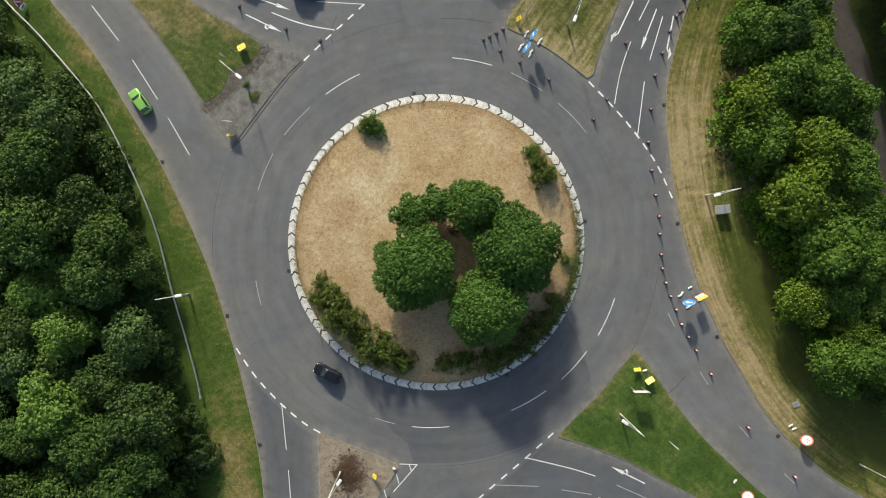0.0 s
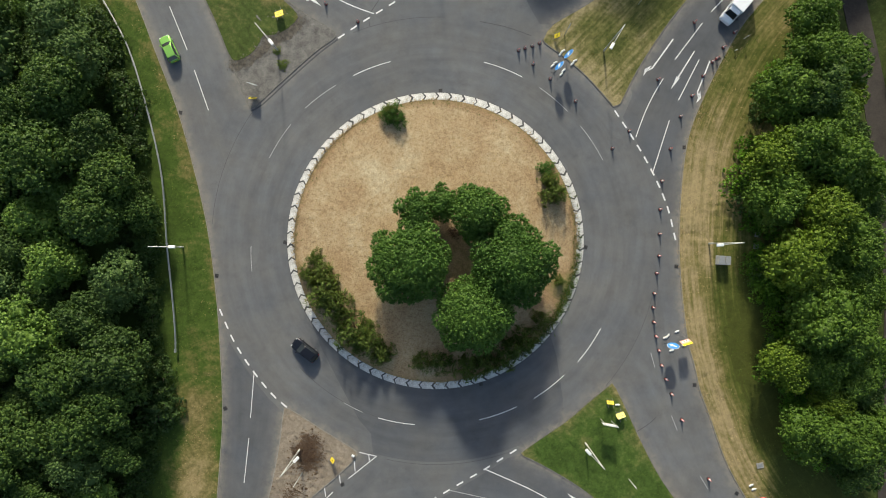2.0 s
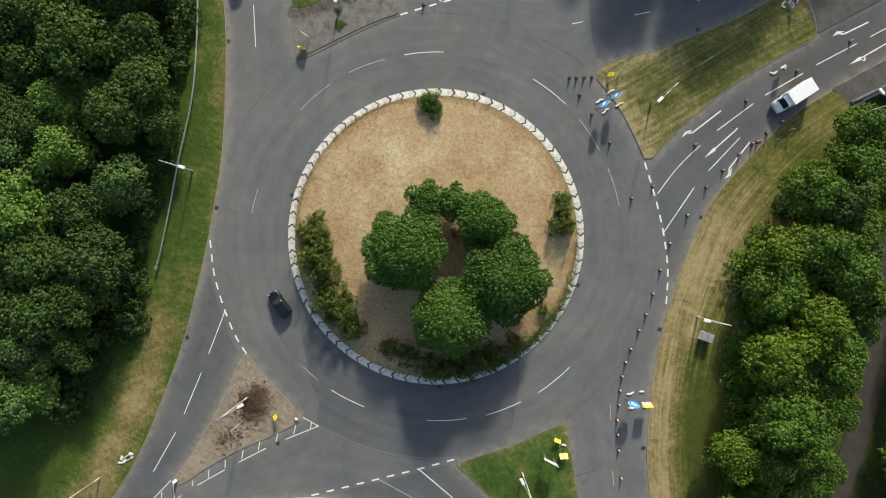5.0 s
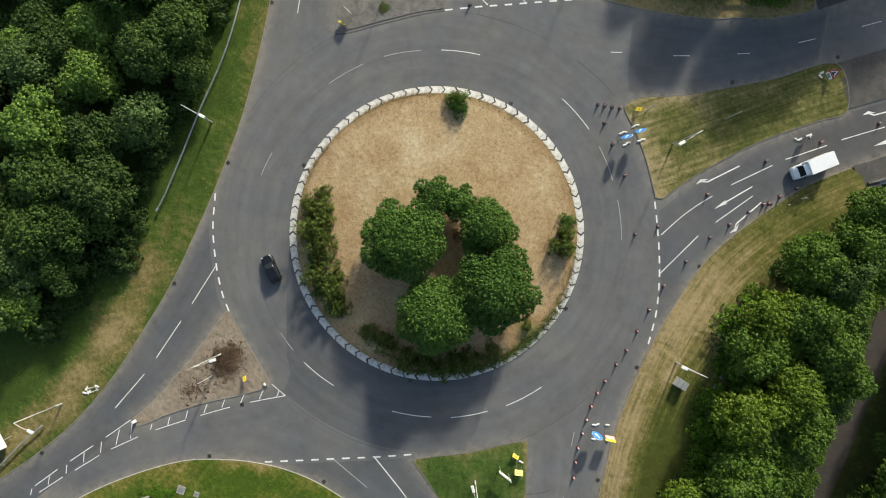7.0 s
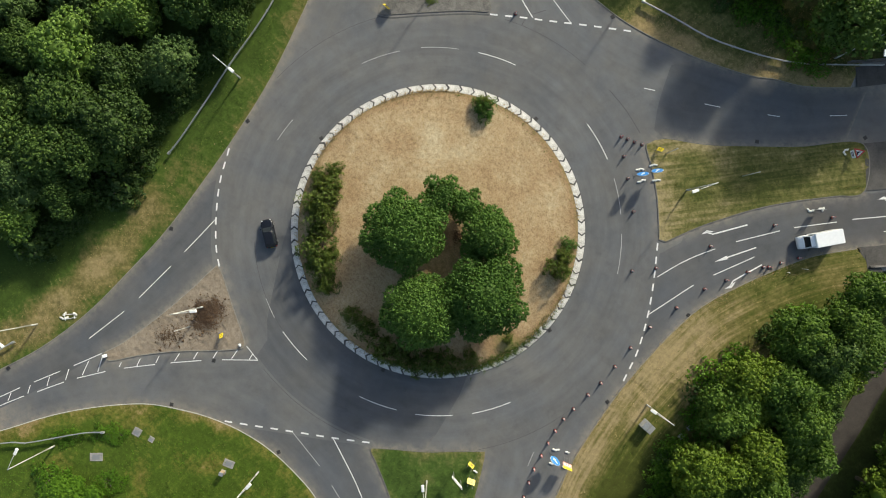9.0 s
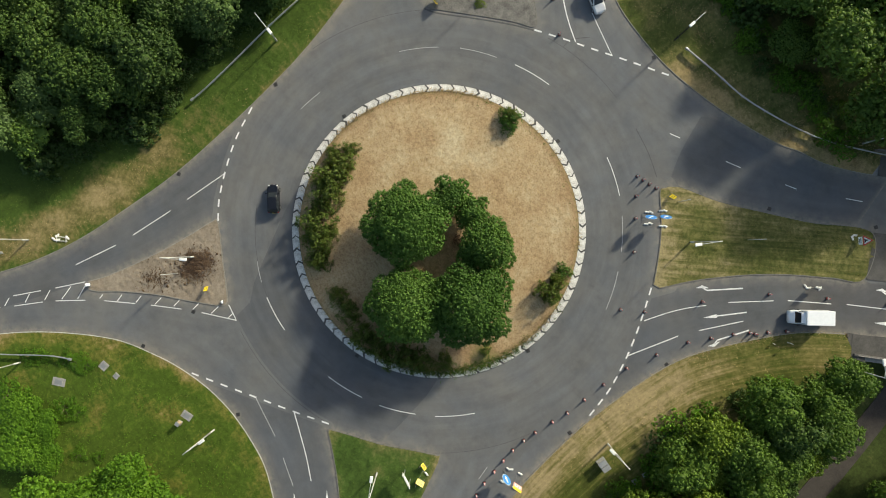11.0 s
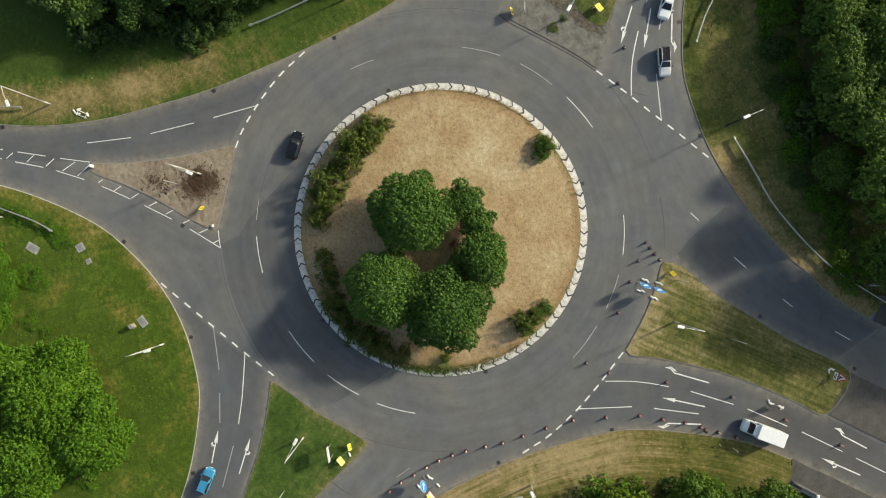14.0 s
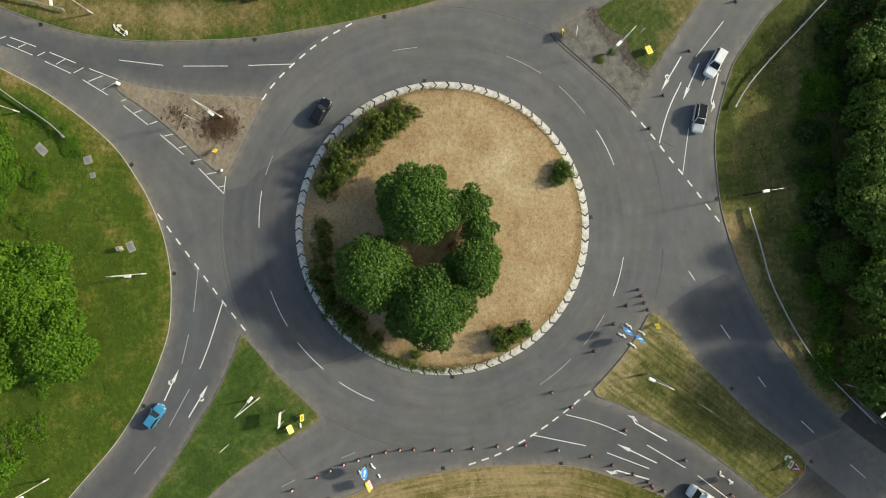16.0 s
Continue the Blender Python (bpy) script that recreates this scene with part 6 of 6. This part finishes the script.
# large direction sign seen from its back
sg = thing("direction_sign", "large grey-backed direction sign on two posts", "road sign", at=pose(29.5, -21.4, VZ, 0, 0, 0))
part("panel", box((2.2, 0.06, 1.2), (0, 0, 2.3), bevel=0.015), M["lamp"], sg)
for s in (-0.8, 0.8):
    part("post", tube((s, 0.08, -0.2), (s, 0.08, 3.1), 0.05, 0.05, 8), M["steel"], sg)
for s in (1.8, 2.8):
    part("stiffener", box((2.1, 0.05, 0.06), (0, 0.06, s)), M["steel"], sg)

# ---- bollards at the island's ends
for x, y, h in ((-17.9, -49.3, 0.95), (-6.2, -33.2, 0.3)):
    b = thing("bollard", "white keep-clear bollard at the island's tip", "bollard", "bollards", at=pose(x, y, VZ, 0, 0, 70))
    part("shell", box((0.3, 0.46, h), (0, 0, h / 2 + 0.05), bevel=0.08), M["lamp"], b, smooth=True)
    part("base", box((0.45, 0.65, 0.07), (0, 0, 0.035), bevel=0.02), M["dark_concrete"], b)


# ---- cabinets and covers
def cabinet(x, y, w, d, h, a, mat, label, lid=True):
    c = thing("utility_cabinet", label, "cabinet", "", at=pose(x, y, VZ, 0, 0, a))
    part("plinth", box((w + 0.12, d + 0.12, 0.12), (0, 0, 0.05), bevel=0.02), M["concrete"], c)
    body = part("body", box((w, d, h), (0, 0, h / 2 + 0.1), bevel=0.02), mat, c)
    part("lid", box((w + 0.06, d + 0.06, 0.06), (0, 0, h + 0.13), bevel=0.02), M["steel"], c)
    for s in (-1, 1):
        dr = part("door", box((w * 0.46, 0.02, h * 0.85), (s * w * 0.24, -d / 2 - 0.012, h / 2 + 0.1)), mat, c)
        part("handle", box((0.03, 0.03, 0.12), (-s * w * 0.15 + s * w * 0.24, -d / 2 - 0.03, h / 2 + 0.15)), M["black"], dr)


cabinet(41.5, 4.85, 0.75, 1.25, 1.1, 6, M["column"], "pale grey twin-door cabinet on the verge")
cabinet(42.36, 4.95, 0.7, 1.2, 1.15, 6, M["column"], "second pale cabinet beside the grey one")
cabinet(6.5, -47.3, 0.6, 0.5, 0.9, 30, M["timber"], "small brown cabinet in long grass")


def cover(x, y, w, d, a, label="concrete inspection chamber cover set in grass"):
    c = thing("chamber_cover", label, "chamber cover", "chamber covers", at=pose(x, y, VZ, 0, 0, a))
    part("surround", box((w, d, 0.1), (0, 0, 0.05), bevel=0.02), M["concrete"], c)
    part("cover", box((w * 0.6, d * 0.6, 0.03), (0, 0, 0.115), bevel=0.01), M["grey_box"], c)


for x, y, w, d, a in ((-7.4, -60.2, 1.9, 1.2, 50), (6.1, -45.9, 1.6, 1.1, 28), (-4.1, -52.3, 0.8, 0.8, 20), (-6.3, -53.2, 1.2, 1.2, 20), (53.0, -23.8, 1.0, 0.8, 20), (46.5, 9.6, 0.8, 0.8, 0), (46.6, 7.8, 0.8, 0.8, 0)):
    cover(x, y, w, d, a)

# road gullies and gratings along the kerbs
gul = thing("road_gully", "dark cast-iron gully grating by the kerb", "drain", "road gullies")
part("frame", box((0.55, 0.55, 0.025), (0, 0, 0.016)), M["iron"], gul)
for i in range(5):
    part("bar", box((0.04, 0.46, 0.02), (-0.2 + i * 0.1, 0, 0.034)), M["iron"], gul)
GUL = [(-40.4, 11.9), (-30.8, -10.8), (-26.0, -29.8), (33.6, 20.3), (35.6, 2.8), (41.4, -13.9), (50.4, -28.5), (20.6, 44.8), (30.6, 57.4), (-6.1, -46.7), (-25.9, -61.7), (-7.0, -37.7), (9.6, -39.2), (-7.4, 40.5), (29.6, -42.3), (-24.6, 40.2), (36.2, 34.1)]
GUL += [(22.15 * math.cos(radians(a)), 0.1 + 22.15 * math.sin(radians(a))) for a in (98.5, 8, 191, -62)]
gul.matrix_basis = pose(*GUL[0], 0.0)
for x, y in GUL[1:]:
    copy_thing(gul, pose(x, y, 0.006, 0, 0, random.uniform(0, 90)))


# ---- vehicles
def loft(stations, ring):
    """A closed skin through cross sections; ring(s) gives the points of a section."""
    V, F = [], []
    k = len(ring(stations[0]))
    for s in stations:
        V += ring(s)
    for i in range(len(stations) - 1):
        for j in range(k):
            a, b = i * k + j, i * k + (j + 1) % k
            F.append((a, b, b + k, a + k))
    F.append(tuple(range(k - 1, -1, -1)))
    F.append(tuple(range((len(stations) - 1) * k, len(stations) * k)))
    bm = bmesh.new()
    vs = [bm.verts.new(v) for v in V]
    for f in F:
        bm.faces.new([vs[i] for i in f])
    return bm


def section(s):
    x, w, zb, zt = s
    return [(x, -w * 0.86, zb), (x, -w * 0.99, zb + 0.14), (x, -w, zb + (zt - zb) * 0.55), (x, -w * 0.97, zt - 0.12), (x, -w * 0.88, zt - 0.02), (x, -w * 0.4, zt + 0.015),
            (x, w * 0.4, zt + 0.015), (x, w * 0.88, zt - 0.02), (x, w * 0.97, zt - 0.12), (x, w, zb + (zt - zb) * 0.55), (x, w * 0.99, zb + 0.14), (x, w * 0.86, zb)]


def wheels(root, L, W, r=0.32, xs=(0.31, -0.3)):
    for fx in xs:
        for s in (-1, 1):
            wh = part("wheel", tube((fx * L, s * (W / 2 - 0.2), r), (fx * L, s * (W / 2 + 0.005), r), r, r, 20), M["tyre"], root)
            part("rim", tube((fx * L, s * (W / 2 - 0.1), r), (fx * L, s * (W / 2 + 0.018), r), r * 0.62, r * 0.58, 14), M["rim"], wh)


def pane(root, name, corners, mat, out, shrink=0.88):
    c = sum((Vector(q) for q in corners), Vector()) / 4
    qs = [c + (Vector(q) - c) * shrink + Vector(out) for q in corners]
    bm = bmesh.new()
    f = bm.faces.new([bm.verts.new(q) for q in qs])
    r = bmesh.ops.extrude_face_region(bm, geom=[f])
    bmesh.ops.translate(bm, verts=[v for v in r["geom"] if isinstance(v, bmesh.types.BMVert)], vec=Vector(out) * -1.5)
    return part(name, bm, mat, root)


def car(label, x, y, heading, paint, L=4.2, W=1.82, H=1.48, roof=None, estate=0.0, rails=False):
    root = thing("car", label, "car", "cars", at=pose(x, y, 0.0, 0, 0, heading))
    w, b = W / 2, 0.2
    belt = H * 0.63
    st = [(L * 0.5, w * 0.5, b + 0.12, b + 0.4), (L * 0.49, w * 0.68, b + 0.04, belt * 0.7), (L * 0.465, w * 0.84, b, belt * 0.77), (L * 0.42, w * 0.94, b, belt * 0.83), (L * 0.34, w * 0.99, b, belt * 0.89), (L * 0.22, w, b, belt * 0.98), (0.0, w, b, belt),
          (-L * 0.25, w, b, belt), (-L * 0.38, w * 0.98, b, belt * 1.0), (-L * 0.45, w * 0.92, b, belt * 0.98), (-L * 0.48, w * 0.82, b + 0.03, belt * 0.88), (-L * 0.493, w * 0.7, b + 0.06, belt * 0.74), (-L * 0.5, w * 0.55, b + 0.12, belt * 0.58)]
    part("body", loft(st, section), M[paint], root, smooth=True)
    f0, f1 = L * 0.225, L * 0.045
    r0, r1 = -L * (0.475 + 0.01 * estate), -L * (0.375 + 0.055 * estate)
    wb, wt = w * 0.92, w * 0.7
    zb, zt = belt - 0.02, H - 0.03
    c = [(f0, wb, zb), (f0, -wb, zb), (r0, -wb, zb), (r0, wb, zb), (f1, wt, zt), (f1, -wt, zt), (r1, -wt, zt), (r1, wt, zt)]
    bm = bmesh.new()
    vs = [bm.verts.new(v) for v in c]
    for f in ((0, 1, 5, 4), (1, 2, 6, 5), (2, 3, 7, 6), (3, 0, 4, 7), (4, 5, 6, 7), (3, 2, 1, 0)):
        bm.faces.new([vs[i] for i in f])
    bmesh.ops.bevel(bm, geom=list(bm.edges), offset=0.09, segments=3, affect="EDGES")
    part("cabin", bm, M[paint], root, smooth=True)
    roof_bm = box(((f1 - r1) * 0.96, wt * 1.86, 0.05), ((f1 + r1) / 2, 0, H - 0.02), bevel=0.024)
    part("roof", roof_bm, M[roof or paint], root)
    pane(root, "windscreen", [c[0], c[1], c[5], c[4]], M["glass"], (0.012, 0, 0.012), 0.84)
    pane(root, "rear_window", [c[2], c[3], c[7], c[6]], M["glass"], (-0.012, 0, 0.008), 0.86)
    for s, q in ((1, (3, 0, 4, 7)), (-1, (1, 2, 6, 5))):
        pane(root, "side_window", [c[i] for i in q], M["glass"], (0, 0.014 * s, 0.004), 0.86)
        part("mirror", box((0.16, 0.2, 0.13), (L * 0.19, s * (w + 0.06), belt + 0.06), bevel=0.04), M[roof or paint], root)
        part("headlight", box((0.2, 0.26, 0.14), (L * 0.458, s * w * 0.64, belt * 0.72), (0, 14, -s * 24), bevel=0.05), M["light"], root)
        part("tail_light", box((0.1, 0.2, 0.26), (-L * 0.468, s * w * 0.74, belt * 0.8), (0, 0, s * 10), bevel=0.03), M["tail"], root)
        if rails:
            part("roof_rail", box(((f1 - r1) * 0.8, 0.05, 0.05), ((f1 + r1) / 2, s * wt * 0.9, H + 0.035), bevel=0.015), M["steel"], root)
    part("bonnet", box((L * 0.2, w * 1.5, 0.02), (L * 0.345, 0, belt * 0.895), (0, 6.5, 0), bevel=0.008), M[paint], root)
    part("grille", box((0.05, w * 1.1, 0.14), (L * 0.49, 0, b + 0.3), bevel=0.015), M["black"], root)
    part("number_plate", box((0.02, 0.5, 0.11), (L * 0.503, 0, b + 0.18)), M["white"], root)
    part("number_plate", box((0.02, 0.5, 0.11), (-L * 0.503, 0, b + 0.4)), M["yellow"], root)
    part("sill", box((L * 0.84, W * 0.84, 0.1), (0, 0, b), bevel=0.02), M["black"], root)
    wheels(root, L, W)
    return root


car("bright lime green hatchback on the asphalt", -43.4, 20.7, 125.7, "paint_green", 4.05, 1.78, 1.5)
car("glossy black hatchback beside the central island", -15.9, -19.1, 152.7, "paint_navy", 4.25, 1.82, 1.46)
car("silver-white crossover with a black roof and rails", -19.0, 36.8, -6, "paint_silver", 4.4, 1.85, 1.58, roof="paint_gloss_black", estate=1, rails=True)
car("light blue hatchback on the approach road", 30.8, -40.3, 148.6, "paint_sky", 3.95, 1.76, 1.5)
car("white estate car on the approach road", -27.3, 38.6, -25.5, "paint_bright", 4.55, 1.85, 1.6, estate=1)

# white panel van
van = thing("van", "white panel van with a long box body", "van", "", at=pose(37.2, 41.8, 0, 0, 0, 240.3))
part("load_box", box((4.1, 2.1, 2.15), (-0.85, 0, 1.45), bevel=0.06), M["paint_bright"], van)
stv = [(2.95, 0.72, 0.35, 0.8), (2.9, 0.9, 0.3, 1.0), (2.5, 0.98, 0.28, 1.2), (2.1, 1.0, 0.28, 1.3), (1.15, 1.0, 0.28, 1.35)]
part("cab", loft(stv, section), M["paint_bright"], van, smooth=True)
cc = [(2.25, 0.9, 1.2), (2.25, -0.9, 1.2), (1.15, -0.9, 1.2), (1.15, 0.9, 1.2), (1.75, 0.78, 2.1), (1.75, -0.78, 2.1), (1.15, -0.82, 2.2), (1.15, 0.82, 2.2)]
bm = bmesh.new()
vs = [bm.verts.new(v) for v in cc]
for f in ((0, 1, 5, 4), (1, 2, 6, 5), (2, 3, 7, 6), (3, 0, 4, 7), (4, 5, 6, 7), (3, 2, 1, 0)):
    bm.faces.new([vs[i] for i in f])
part("cab_roof", bm, M["paint_bright"], van)
pane(van, "windscreen", [cc[0], cc[1], cc[5], cc[4]], M["glass"], (0.015, 0, 0.012), 0.9)
for s, q in ((1, (3, 0, 4, 7)), (-1, (1, 2, 6, 5))):
    pane(van, "side_window", [cc[i] for i in q], M["glass"], (0, 0.016 * s, 0.003), 0.8)
    part("mirror", box((0.14, 0.22, 0.3), (1.95, s * 1.15, 1.5), bevel=0.04), M["black"], van)
    part("headlight", box((0.16, 0.28, 0.24), (2.84, s * 0.68, 0.85), bevel=0.05), M["light"], van)
    part("tail_light", box((0.06, 0.16, 0.5), (-2.9, s * 0.9, 1.0), bevel=0.02), M["tail"], van)
part("chassis", box((5.4, 1.8, 0.18), (0, 0, 0.42), bevel=0.03), M["black"], van)
part("number_plate", box((0.03, 0.5, 0.11), (2.96, 0, 0.55)), M["white"], van)
wheels(van, 6.0, 2.06, 0.36, (0.33, -0.3))

# white box trailer parked off the road
tr = thing("trailer", "white box trailer parked on rough grass", "trailer", "", at=pose(-32.4, -65.7, VZ, 0, 0, 66))
part("box_body", box((5.6, 2.3, 2.4), (0, 0, 1.9), bevel=0.05), M["paint_bright"], tr)
part("chassis", box((5.4, 1.6, 0.2), (0, 0, 0.6)), M["black"], tr)
part("drawbar", tube((2.8, 0, 0.6), (4.0, 0, 0.55), 0.06, 0.05, 8), M["steel"], tr)
part("roof_seam", box((0.06, 2.3, 0.03), (0.9, 0, 3.11)), M["steel"], tr)
wheels(tr, 5.6, 2.1, 0.36, (0.09, -0.09))
